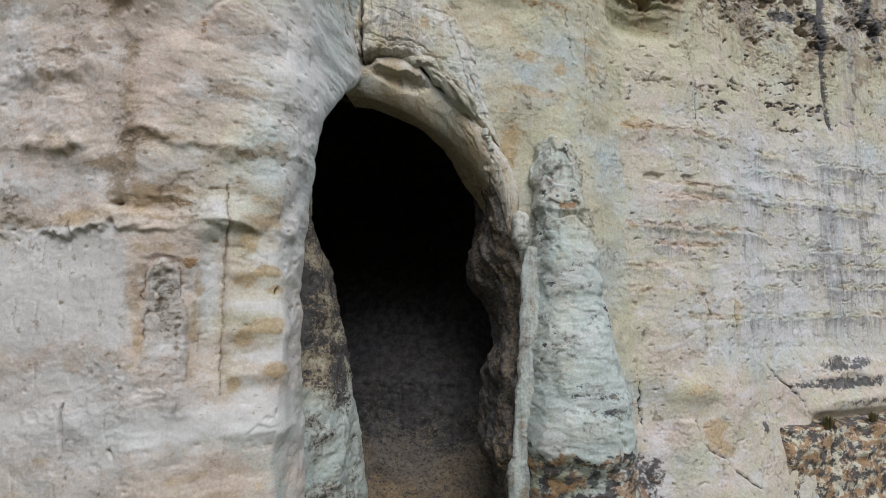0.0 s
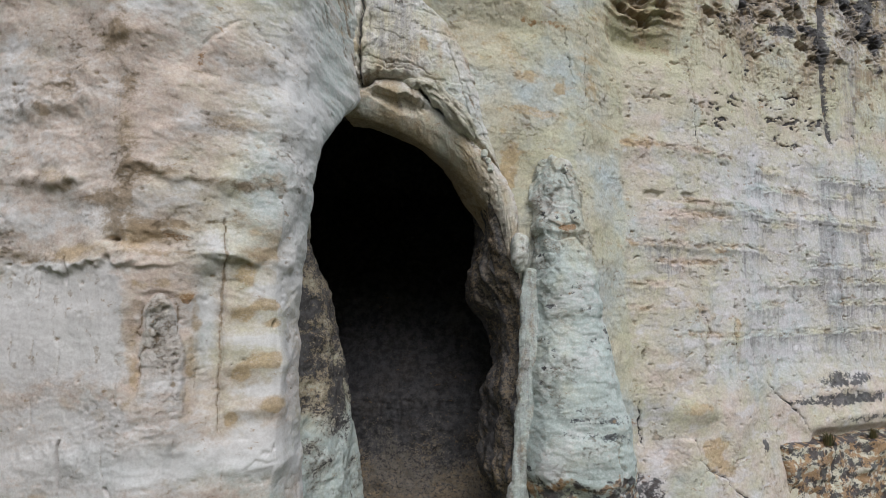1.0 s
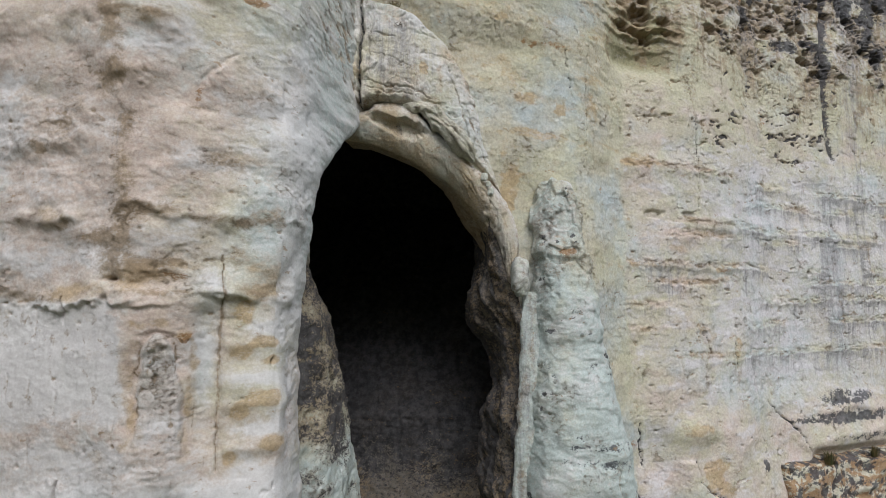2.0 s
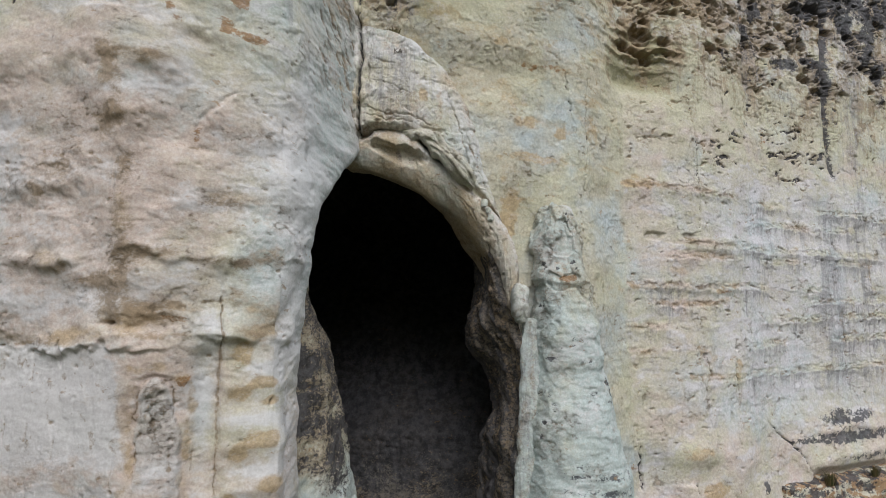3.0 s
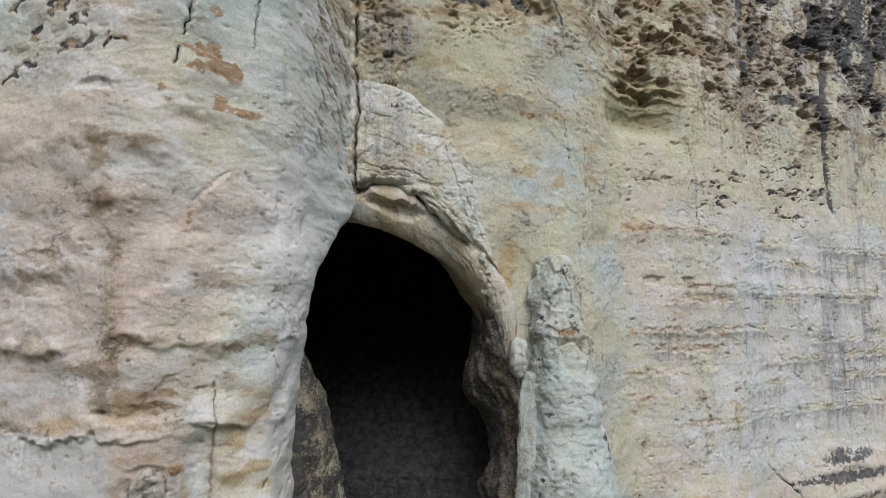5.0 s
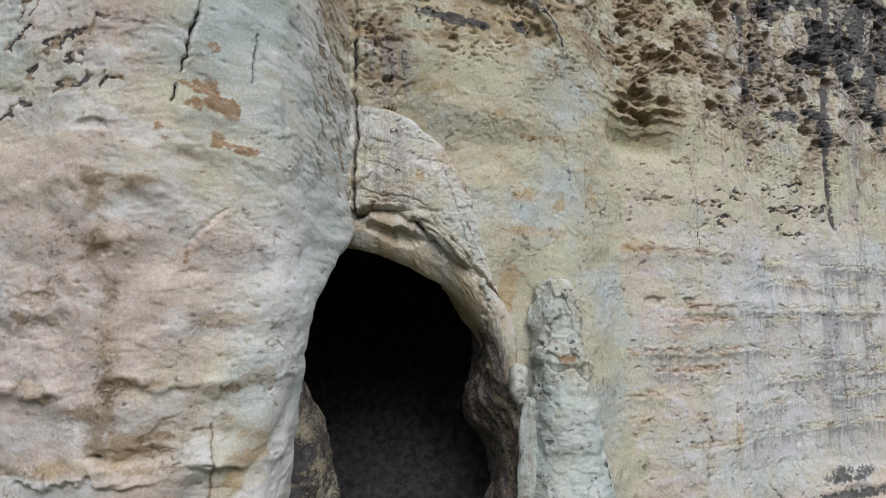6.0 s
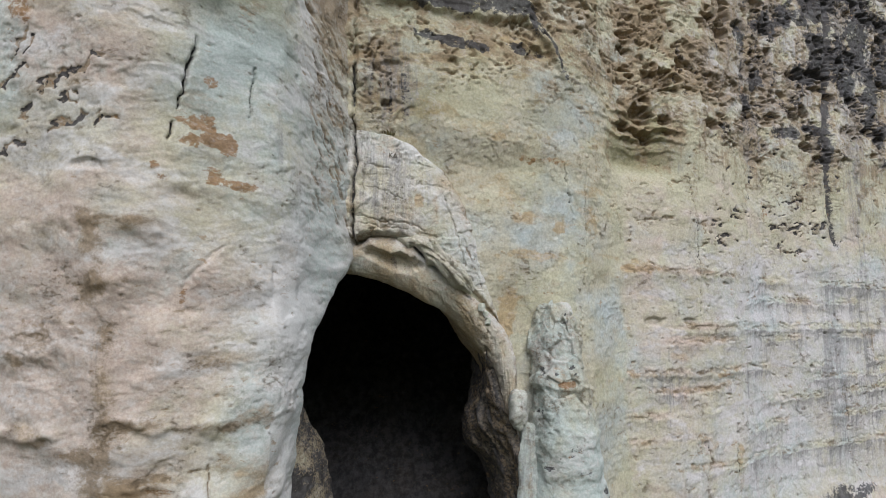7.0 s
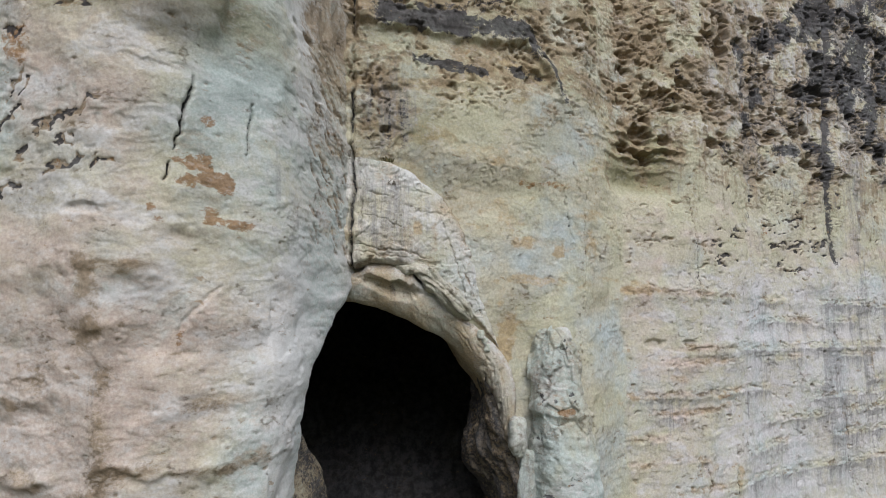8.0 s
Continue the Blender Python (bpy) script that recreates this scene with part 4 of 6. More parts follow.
    slits = np.maximum(ticks(S + 0.9 * Z, Z, 0.45, 0.24, 0.6, 31, 0.12), ticks(S + 1.2 * Z, Z, 0.3, 0.16, 0.45, 32, 0.13)) * rough
    d -= 0.025 * slits
    f1, _, tone2 = cells(Q * 5, Z * 5.5, 9)
    d -= 0.06 * flank * step(0.35, 0.15, f1) * step(0.6, 0.75, tone2) * step(9.3, 10.2, Z)
    # broken edge of the flank inside the mouth
    ragged_edge = step(-0.6, 0.2, S) * step(6.4, 5.6, Z)
    d += ragged_edge * (0.035 * fbm(S * 2.4, Z * 1.8, 4, 157, 0.6) + 0.012 * fbm(S * 8, Z * 7, 3, 158))
    # overhanging nose above
    nose = step(-2.02, -2.14, S - 0.1 * (Z - 10.2) + 0.05 * n2(Q * 3, Z * 3, 155)) * step(10.12, 10.6, Z + 0.16 * np.cos((S + 2.3) * 3.2) + 0.06 * n2(Q * 3, Z * 2, 156)) * step(-3.2, -2.5, S)
    d += 0.24 * nose
    P = np.stack([X, Y, Z], -1)
    N = normals(P)
    flat = np.where(np.abs(N[..., 1]) > 0.5, np.sign(-N[..., 1]), np.sign(N[..., 0]))
    P += N * flat[..., None] * d[..., None]
    soft = fbm(Q * 0.8, Z * 0.8, 3, 161)
    band = fbm(Q * 0.7, Z * 1.8, 3, 162)
    cloud = fbm(Q * 2.2, Z * 2.6, 4, 163)
    low_west = step(-2.75, -3.0, S + 0.12 * fbm(Q * 2.5, Z * 2.5, 3, 176))
    face = step(5.42, 5.3, Z + 0.05 * fbm(Q * 5, Z * 5, 3, 177))
    # tan and ochre where water has crept out along the benches
    ochre = 0.15 * step(0.1, 0.7, band) + 0.3 * step(0.35, 0.8, fbm(Q * 2, Z * 3, 3, 164))
    for cu, cv, ru, rv, k in ((-2.87, 6.5, 0.14, 0.5, 0.4), (-2.75, 5.6, 0.4, 0.15, 0.75), (-1.75, 5.55, 0.32, 0.16, 0.75), (-3.5, 5.45, 0.6, 0.1, 0.6), (-1.9, 6.75, 0.4, 0.1, 0.65),
                              (-1.65, 6.2, 0.25, 0.12, 0.7), (-2.45, 6.15, 0.3, 0.1, 0.55), (-3.5, 6.15, 0.4, 0.12, 0.55), (-2.8, 7.95, 0.35, 0.12, 0.5), (-3.1, 7.45, 0.25, 0.1, 0.35)):
        ochre += 1.25 * k * hump(S, Z, cu, cv, ru, rv) * (0.75 + 0.6 * cloud)
    east = step(-2.08, -2.02, S) * step(-0.7, -1.15, S + 0.2 * n2(Q * 4, Z * 2, 181)) * step(5.75, 5.4, Z)
    for cu, cv, ru, rv in ((-1.69, 5.0, 0.17, 0.07), (-1.92, 4.9, 0.12, 0.09), (-1.6, 4.82, 0.15, 0.05), (-1.73, 4.45, 0.17, 0.09), (-1.92, 4.36, 0.12, 0.1), (-1.6, 4.03, 0.2, 0.07), (-2.0, 3.93, 0.1, 0.08), (-1.9, 5.25, 0.1, 0.1)):
        ochre += 0.95 * east * patch(S, Z, cu, cv, ru, rv, 0.6, 5)
    for cu, cv, ru, rv, k in ((-2.36, 5.06, 0.07, 0.06, 0.8), (-2.29, 4.87, 0.05, 0.12, 0.6), (-2.31, 4.5, 0.04, 0.2, 0.6), (-2.34, 4.14, 0.05, 0.2, 0.5), (-2.77, 4.75, 0.09, 0.5, 0.5), (-2.6, 5.16, 0.15, 0.06, 0.6), (-2.72, 4.2, 0.1, 0.3, 0.35)):
        ochre += k * patch(S, Z, cu, cv, ru, rv, 0.7, 6)
    ochre += 0.45 * rough * step(0.15, 0.45, fbm(across * 7, along_f * 3.4, 4, 190, 0.6))
    ochre += 0.4 * step(3.3, 3.15, Z + 0.08 * cloud) * on + 0.25 * hump(S, Z, -3.5, 4.05, 0.9, 0.2)
    cool = 0.04 + 0.22 * step(7.4, 8.6, Z) + 0.16 * step(-2.6, -2.0, S) + 0.5 * flank * step(8.8, 7.4, Z) * step(5.0, 6.5, Z) + 0.2 * flank * step(5.0, 6.5, Z) + 0.5 * soft + 0.25 * step(-2.2, -1.7, S) * (1 - flank) + 0.7 * hump(S, Z, -2.2, 4.75, 0.1, 0.6) + 0.4 * lens
    west_low = low_west * face * step(4.15, 4.5, Z + 0.1 * cloud)
    cool = cool * (1 - 0.8 * west_low)
    cool += 0.3 * facet * step(0.0, 0.06, off) + 0.5 * hump(S, Z, -2.6, 3.5, 1.3, 0.17) + 0.3 * hump(S, Z, -3.0, 7.75, 0.5, 0.14)
    sleek = np.clip(0.6 * west_low + 0.1 * step(4.2, 3.9, Z) * on + 0.7 * east + 0.5 * flank * (1 - rough) + 0.5 * step(-2.45, -2.2, S) * face, 0, 1)
    pink = 0.7 - 0.3 * west_low - 0.4 * step(7.2, 8.6, Z) + 0.5 * np.exp(-((Z - 4.1) / 0.22) ** 2) * step(-2.2, -2.8, S) + 0.5 * step(3.3, 3.15, Z) + 0.5 * fbm(Q * 0.9, Z * 1.1, 3, 165) + 0.3 * step(-2.0, -3.0, S)
    # powdery brown dirt
    dirt_shade = 0.16 * loose * (0.5 + cloud)
    for cu, cv, ru, rv, k in ((-2.86, 6.9, 0.1, 0.25, 0.5), (-2.9, 6.25, 0.13, 0.25, 0.6), (-2.9, 5.85, 0.12, 0.2, 0.55), (-2.93, 7.75, 0.12, 0.4, 0.55), (-3.3, 7.0, 0.5, 0.5, 0.3), (-3.0, 5.9, 0.4, 0.3, 0.35), (-2.3, 6.3, 0.5, 0.3, 0.25), (-2.95, 7.45, 0.09, 0.12, 0.6), (-2.62, 7.45, 0.13, 0.05, 0.5), (-2.8, 7.97, 0.35, 0.09, 0.5), (-3.45, 7.95, 0.3, 0.07, 0.4), (-2.65, 6.2, 0.2, 0.06, 0.65),
                              (-2.3, 6.14, 0.12, 0.03, 0.55), (-1.95, 6.12, 0.12, 0.05, 0.5), (-1.63, 6.16, 0.13, 0.06, 0.55), (-2.5, 5.72, 0.2, 0.05, 0.6), (-2.75, 5.62, 0.25, 0.1, 0.65), (-2.55, 5.45, 0.25, 0.05, 0.65),
                              (-3.65, 5.38, 0.5, 0.03, 0.6), (-1.75, 5.45, 0.3, 0.04, 0.5), (-1.9, 5.8, 0.2, 0.25, 0.3), (-3.7, 6.75, 0.25, 0.06, 0.5), (-2.7, 6.98, 0.2, 0.03, 0.5), (-3.5, 6.05, 0.25, 0.05, 0.5), (-2.1, 6.7, 0.25, 0.06, 0.35)):
        dirt_shade += 1.3 * k * hump(S, Z, cu, cv, ru, rv) * (0.8 + 0.9 * fbm(Q * 5, Z * 5, 3, 166))
    dirt_shade = dirt_shade * (1 - 0.7 * west_low) + 0.55 * west_low * step(0.42, 0.6, fbm(Q * 9, Z * 7, 3, 191))
    dirt_shade += 0.35 * bigrim * where_big + 0.45 * smallrim * where_small + 0.2 * small * where_small + 0.5 * nick
    dirt_shade += 0.4 * scaly + 0.7 * cut + 0.8 * joint + 0.6 * holes + 0.2 * r * (1 - lens) + 0.5 * crumbs * step(-0.1, 0.3, fbm(S * 11, Z * 11, 3, 186)) + 0.7 * rim + 0.5 * lens * ticks(Q, Z, 0.07, 0.2, 0.6, 21, 0.12)
    dirt_shade += 0.5 * hump(S, Z, -2.3, 10.65, 0.5, 0.3) * (0.6 + fbm(S * 3, Z * 3, 3, 187)) + 0.45 * hump(S, Z, -3.1, 10.3, 0.5, 0.2)
    dirt_shade += 0.8 * slits + rough * 0.3 * step(0.42, 0.56, slant) + rough * (0.06 + 0.55 * step(9.7, 10.6, Z)) + 0.6 * crev + torn + 0.3 * np.clip(flaky, 0, 1) * step(0, 0.4, fbm(rise * 5, over * 9, 3, 182))
    dirt_shade += 0.55 * hump(S, Z, -1.85, 10.35, 0.4, 0.3) * step(-0.2, 0.4, cloud)
    # orange iron stains
    rust = 0.4 * scoop * step(0.1, 0.5, fbm(Q * 6, Z * 6, 3, 188))
    for cu, cv, ru, rv, k in ((-2.22, 8.94, 0.13, 0.07, 0.66), (-2.15, 8.79, 0.2, 0.06, 0.68), (-2.0, 8.73, 0.12, 0.06, 0.6), (-2.14, 9.33, 0.06, 0.05, 0.6), (-2.09, 8.43, 0.06, 0.06, 0.6), (-1.93, 8.38, 0.12, 0.05, 0.62),
                              (-2.51, 8.48, 0.03, 0.05, 0.6), (-2.44, 8.37, 0.05, 0.03, 0.55), (-2.29, 7.33, 0.04, 0.08, 0.55), (-2.36, 5.05, 0.05, 0.05, 0.55), (-2.41, 5.6, 0.12, 0.03, 0.5), (-3.65, 9.85, 0.12, 0.15, 0.5)):
        rust += 1.1 * k * patch(S, Z, cu, cv, 1.35 * ru, 1.35 * rv, 0.6, 7)
    rust += 0.36 * rough * step(0.4, 0.7, 1.3 * fbm(across * 9, along_f * 5, 4, 168, 0.6) + 0.3 * n2(across * 3, along_f * 1.5, 169)) + 0.35 * torn
    black = 0.45 * step(0.5, 0.9, slits) + 0.2 * crev + 0.85 * torn * step(-0.3, 0.1, fbm(S * 9, Z * 9, 2, 184)) + 1.0 * step(0.5, 0.9, cut) + 0.25 * step(0.6, 0.95, joint) * step(-0.5, 0.2, n2(Q * 2, Z * 3, 117))
    algae = 0.16 * flank + 0.6 * hump(S, Z, -2.35, 10.6, 0.55, 0.35) + 0.5 * hump(S, Z, -1.85, 10.3, 0.4, 0.35) + 0.4 * hump(S, Z, -3.2, 10.4, 0.4, 0.4) + 0.08 * step(7.6, 9, Z) + 0.1 + 0.25 * step(-0.7, 0.4, S) * step(7.4, 6.6, Z)
    white = 0.3 + 0.2 * rough + 0.2 * flank * (1 - rough) + 0.12 * step(-2.6, -3.2, S) * step(8.2, 7.0, Z) + 0.35 * hump(S, Z, -1.4, 7.3, 0.5, 1.1) + 0.3 * step(0.1, 0.6, fbm(Q * 1.4, Z * 2.2, 3, 171)) + 0.3 * lens
    white += 0.25 * step(4.2, 3.9, Z) * step(-2.0, -2.4, S) + west_low * (0.75 + 0.5 * cloud) + 0.35 * hump(S, Z, -2.6, 3.55, 1.3, 0.17) + 0.3 * hump(S, Z, -1.4, 5.5, 0.35, 2.2) + 0.3 * hump(S, Z, -2.2, 4.75, 0.08, 0.6) + 0.5 * hump(S, Z, -2.2, 5.57, 0.1, 0.09)
    for cu, cv, ru, rv in ((-1.75, 5.13, 0.12, 0.06), (-1.48, 5.1, 0.15, 0.1), (-1.75, 4.65, 0.3, 0.06), (-1.7, 4.17, 0.25, 0.07), (-1.6, 3.7, 0.3, 0.1)):
        white += 0.6 * hump(S, Z, cu, cv, ru, rv)
    # flank's foot inside the cave: greyed and blackened, with shade painted in higher up
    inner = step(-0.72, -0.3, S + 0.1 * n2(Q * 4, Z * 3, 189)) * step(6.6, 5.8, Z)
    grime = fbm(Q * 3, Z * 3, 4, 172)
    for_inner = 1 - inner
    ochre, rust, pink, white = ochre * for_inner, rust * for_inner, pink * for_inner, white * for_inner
    dirt_shade = dirt_shade * for_inner + inner * (0.35 + 0.65 * step(3.2, 4.2, Z) + 0.5 * grime)
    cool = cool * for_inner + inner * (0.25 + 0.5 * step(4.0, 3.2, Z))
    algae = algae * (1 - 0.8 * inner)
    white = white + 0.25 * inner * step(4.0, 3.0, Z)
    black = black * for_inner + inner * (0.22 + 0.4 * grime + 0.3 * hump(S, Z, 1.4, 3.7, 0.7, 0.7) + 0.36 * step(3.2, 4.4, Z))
    crumbling = 0.3 * loose * step(0.0, 0.5, cloud) + 0.5 * lens + 0.5 * crumbs + 0.4 * rough
    for cu, cv, ru, rv in ((-2.87, 6.2, 0.12, 0.4), (-2.65, 5.6, 0.4, 0.14), (-2.6, 6.17, 0.3, 0.07), (-1.65, 6.17, 0.2, 0.08), (-1.95, 6.14, 0.2, 0.07), (-3.5, 6.1, 0.4, 0.08), (-3.6, 5.4, 0.5, 0.07), (-1.75, 5.5, 0.3, 0.1), (-2.7, 7.95, 0.3, 0.08), (-2.95, 7.45, 0.1, 0.12), (-1.9, 6.75, 0.4, 0.07)):
        crumbling += 0.7 * hump(S, Z, cu, cv, ru, rv)
    streaks = 0.35 * hump(S, Z, -1.6, 8.9, 0.3, 0.6) + 0.3 * hump(S, Z, -2.9, 7.0, 0.1, 1.2)
    st = layers(Z.shape, ochre, cool, black, rust, algae, dirt_shade, pink, white, streaks * for_inner, crumbling * for_inner * (1 - west_low), sleek * for_inner)
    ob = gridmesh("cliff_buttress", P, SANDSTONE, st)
    return tagged(ob, "bulging cream and grey sandstone buttress beside the cave mouth", "cliff", kind="structure")


def spline(points, count):
    """A smooth curve through the points."""
    p = np.array(points, float)
    t = np.linspace(0, len(p) - 1, count)
    i = np.clip(t.astype(int), 0, len(p) - 2)
    f = (t - i)[:, None]
    a, b, c, e = p[np.clip(i - 1, 0, None)], p[i], p[i + 1], p[np.clip(i + 2, None, len(p) - 1)]
    return 0.5 * (2 * b + (c - a) * f + (2 * a - 5 * b + 4 * c - e) * f ** 2 + (3 * b - a - 3 * c + e) * f ** 3)


def cave():
    outer = [(1.3, 0.3), (1.2, 2.15), (1.0, 2.69), (1.08, 3.31), (1.2, 3.94), (1.25, 4.58), (1.18, 5.23), (0.95, 5.9), (0.86, 6.41), (0.72, 6.75),
             (0.46, 7.3), (-0.2, 7.68), (-0.72, 7.84), (-1.3, 7.9), (-2.3, 7.2), (-2.5, 0.3)]
    inner = [(0.9, 0.3), (0.8, 1.81), (0.62, 2.44), (0.61, 3.08), (0.68, 3.64), (0.81, 4.25), (0.66, 4.82), (0.37, 5.2), (0.5, 5.76), (0.56, 6.3),
             (0.42, 7.15), (-0.1, 8.1), (-0.9, 8.4), (-1.5, 8.4), (-2.8, 7.6), (-3.0, 0.3)]
    # unseen chamber behind, made wide and deep so that little light returns
    wide = [(2.1, 0.3), (2.1, 1.8), (2.0, 2.4), (2.0, 3.1), (2.0, 3.6), (2.0, 4.3), (2.0, 4.9), (1.9, 5.4), (1.9, 6.2), (1.9, 7.4),
            (1.7, 9.0), (0.6, 10.2), (-0.7, 10.6), (-1.7, 10.4), (-3.4, 9.0), (-3.8, 0.3)]
    n = 420
    rings = [(8.72, spline(outer, n)), (9.35, 0.45 * spline(outer, n) + 0.55 * spline(inner, n)), (10.2, spline(inner, n)), (10.95, spline(wide, n)), (16.0, spline(wide, n))]
    depth = steps((8.72, 10.6, 0.022), (10.6, 16.0, 0.1))
    P = np.zeros((len(depth), n, 3))
    ys = [y for y, _ in rings]
    for k in range(2):
        stack = np.stack([c[:, k] for _, c in rings])
        for j in range(n):
            P[:, j, 0 if k == 0 else 2] = np.interp(depth, ys, stack[:, j])
    P[..., 1] = depth[:, None]
    for _ in range(8):
        P[1:-1] = 0.25 * P[:-2] + 0.5 * P[1:-1] + 0.25 * P[2:]
    N = normals(P)
    centre = np.array([-0.6, 10, 4.5])
    N *= np.sign(((centre - P) * N).sum(-1, keepdims=True))
    V = P[..., 2] + 0.3 * P[..., 0]
    D = P[..., 1]
    ribs = n2(D * 8 + 0.4 * n2(D * 2, V, 4), V * 0.5, 201) + 0.5 * n2(D * 19, V * 1.1, 207)
    shaft = 1 - 2.2 * np.abs(n2(D * 5 + 0.5 * n2(D * 1.5, V * 1.2, 5), V * 0.35, 208))
    d = 0.09 * fbm(D * 1.2, V * 1.2, 3, 202) + 0.012 * ribs + 0.016 * shaft * step(10.4, 9.6, D) + 0.045 * fbm(D * 3.5, V * 2.5, 5, 203, 0.65)
    P += N * d[..., None]
    # black and brown deepen inwards: the cave's gloom put into the colour
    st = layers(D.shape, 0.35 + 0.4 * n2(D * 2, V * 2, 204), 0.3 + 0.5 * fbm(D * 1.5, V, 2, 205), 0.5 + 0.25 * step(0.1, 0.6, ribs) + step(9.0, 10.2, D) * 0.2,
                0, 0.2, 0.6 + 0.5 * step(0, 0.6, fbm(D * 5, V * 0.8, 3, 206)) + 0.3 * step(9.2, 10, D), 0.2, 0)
    ob = gridmesh("cave_side", P, CAVE_SHADE_STONE, st)
    tagged(ob, "brown sandstone walls and roof inside the cave, gloom painted in with depth", "cave", kind="structure")
    # far end
    x, z = steps((-4.4, 2.8, 0.022)), steps((0.0, 5.5, 0.022), (5.5, 11, 0.08))
    X, Z = np.meshgrid(x, z)
    cut = np.zeros_like(X)
    for k, (pts, w) in enumerate([([(-1.42, 5.4), (-1.42, 4.4), (-1.35, 3.9), (-1.28, 3.3), (-1.2, 2.8)], 0.03), ([(-0.95, 4.2), (-0.92, 3.6), (-0.8, 2.9)], 0.035),
                                  ([(-0.3, 5.2), (-0.22, 4.6), (-0.1, 4.1)], 0.02), ([(0.3, 4.6), (0.33, 4.1)], 0.02), ([(-0.1, 3.6), (-0.05, 3.2)], 0.02)]):
        cut = np.maximum(cut, line(X, Z, pts, w, 0.05, 60 + k))
    d = 0.1 * fbm(X * 0.9, Z * 0.9, 3, 211) + 0.02 * fbm(X * 5, Z * 6, 4, 212) - 0.05 * cut
    chip = step(0.2, 0.5, n2(X * 5, Z * 7, 213) + 0.5 * n2(X * 11, Z * 13, 214)) * hump(X, Z, -0.8, 3.4, 1.2, 0.5)
    d -= 0.04 * chip
    # leans back with height, shaped so that less light reaches it
    P = np.stack([X, 12.1 - d - 0.25 * step(2.6, 1.0, Z) + np.minimum(0.75 * np.clip(Z - 3.3, 0, 9), 3.7), Z], -1)
    # black grows with height to paint the gloom; cracks and chips are dark too
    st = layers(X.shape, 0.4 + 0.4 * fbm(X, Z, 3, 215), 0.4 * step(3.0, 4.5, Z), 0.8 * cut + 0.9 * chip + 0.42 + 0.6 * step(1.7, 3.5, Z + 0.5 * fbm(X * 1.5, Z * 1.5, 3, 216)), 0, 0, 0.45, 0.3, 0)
    ob = gridmesh("cave_end_wall", P, CAVE_SHADE_STONE, st)
    tagged(ob, "cracked sandstone wall at the cave's far end, gloom painted in higher up", "cave", kind="structure")


def roll(name, path, radii, label, lumps=0.03, flat=1.0, stains=None, seed=0, around=64, fibres=0.0):
    """A rock roll along a path; radii swell and thin on the way."""
    p = np.array(path, float)
    length = np.linalg.norm(np.diff(p, axis=0), axis=1).sum()
    n = max(24, int(length / 0.014))
    C = spline(p, n)
    R = spline([(r, 0) for r in radii], n)[:, 0]
    T = np.gradient(C, axis=0)
    T /= np.linalg.norm(T, axis=1, keepdims=True)
    side = np.cross(T, np.tile(np.array([0.0, -1.0, 0.0]), (n, 1)))
    side /= np.linalg.norm(side, axis=1, keepdims=True)
    out = np.cross(side, T)
    a = np.linspace(0, 2 * np.pi, around, endpoint=False)
    s = np.linspace(0, length, n)
    ends = np.sqrt(np.clip(1 - np.clip(np.maximum((R[0] - s) / R[0], (s - length + R[-1]) / R[-1]), 0, 1) ** 2, 0.0004, 1))
    rr = R * ends
    ring = np.cos(a)[None, :, None] * side[:, None, :] + flat * np.sin(a)[None, :, None] * out[:, None, :]
    A, L = np.meshgrid(a, s)
    ca, sa = np.cos(A) * R[:, None], np.sin(A) * R[:, None]
    d = lumps * (fbm(L * 3 + sa * 2, ca * 5, 3, 300 + seed) + 0.4 * fbm(L * 9 + sa * 5, ca * 14, 3, 310 + seed))
    grain = fbm(L * 2.2, (ca + 0.6 * sa) * 16 + 0.6 * n2(L * 3, ca * 4, 322 + seed), 3, 323 + seed) * 3
    d += fibres * (np.floor(grain) + step(0.7, 1.0, grain - np.floor(grain)) - 0.4 * grain)
    P = C[:, None, :] + ring * (rr[:, None] + d * ends[:, None])[..., None]
    st = dict(ochre=0.25 + 0.4 * fbm(L * 2, sa * 4, 3, 330 + seed), cool=0.45 + 0.4 * fbm(L * 1.5, ca * 4, 3, 331 + seed), dirt_shade=0.3 * step(0.2, 0.6, fbm(L * 5, ca * 8, 3, 332 + seed)), white=0.2)
    st.update(stains(A, L, ca, sa) if stains else {})
    ob = gridmesh(name, P, SANDSTONE, layers(A.shape, **st), wrap=True)
    return tagged(ob, label, "rock")


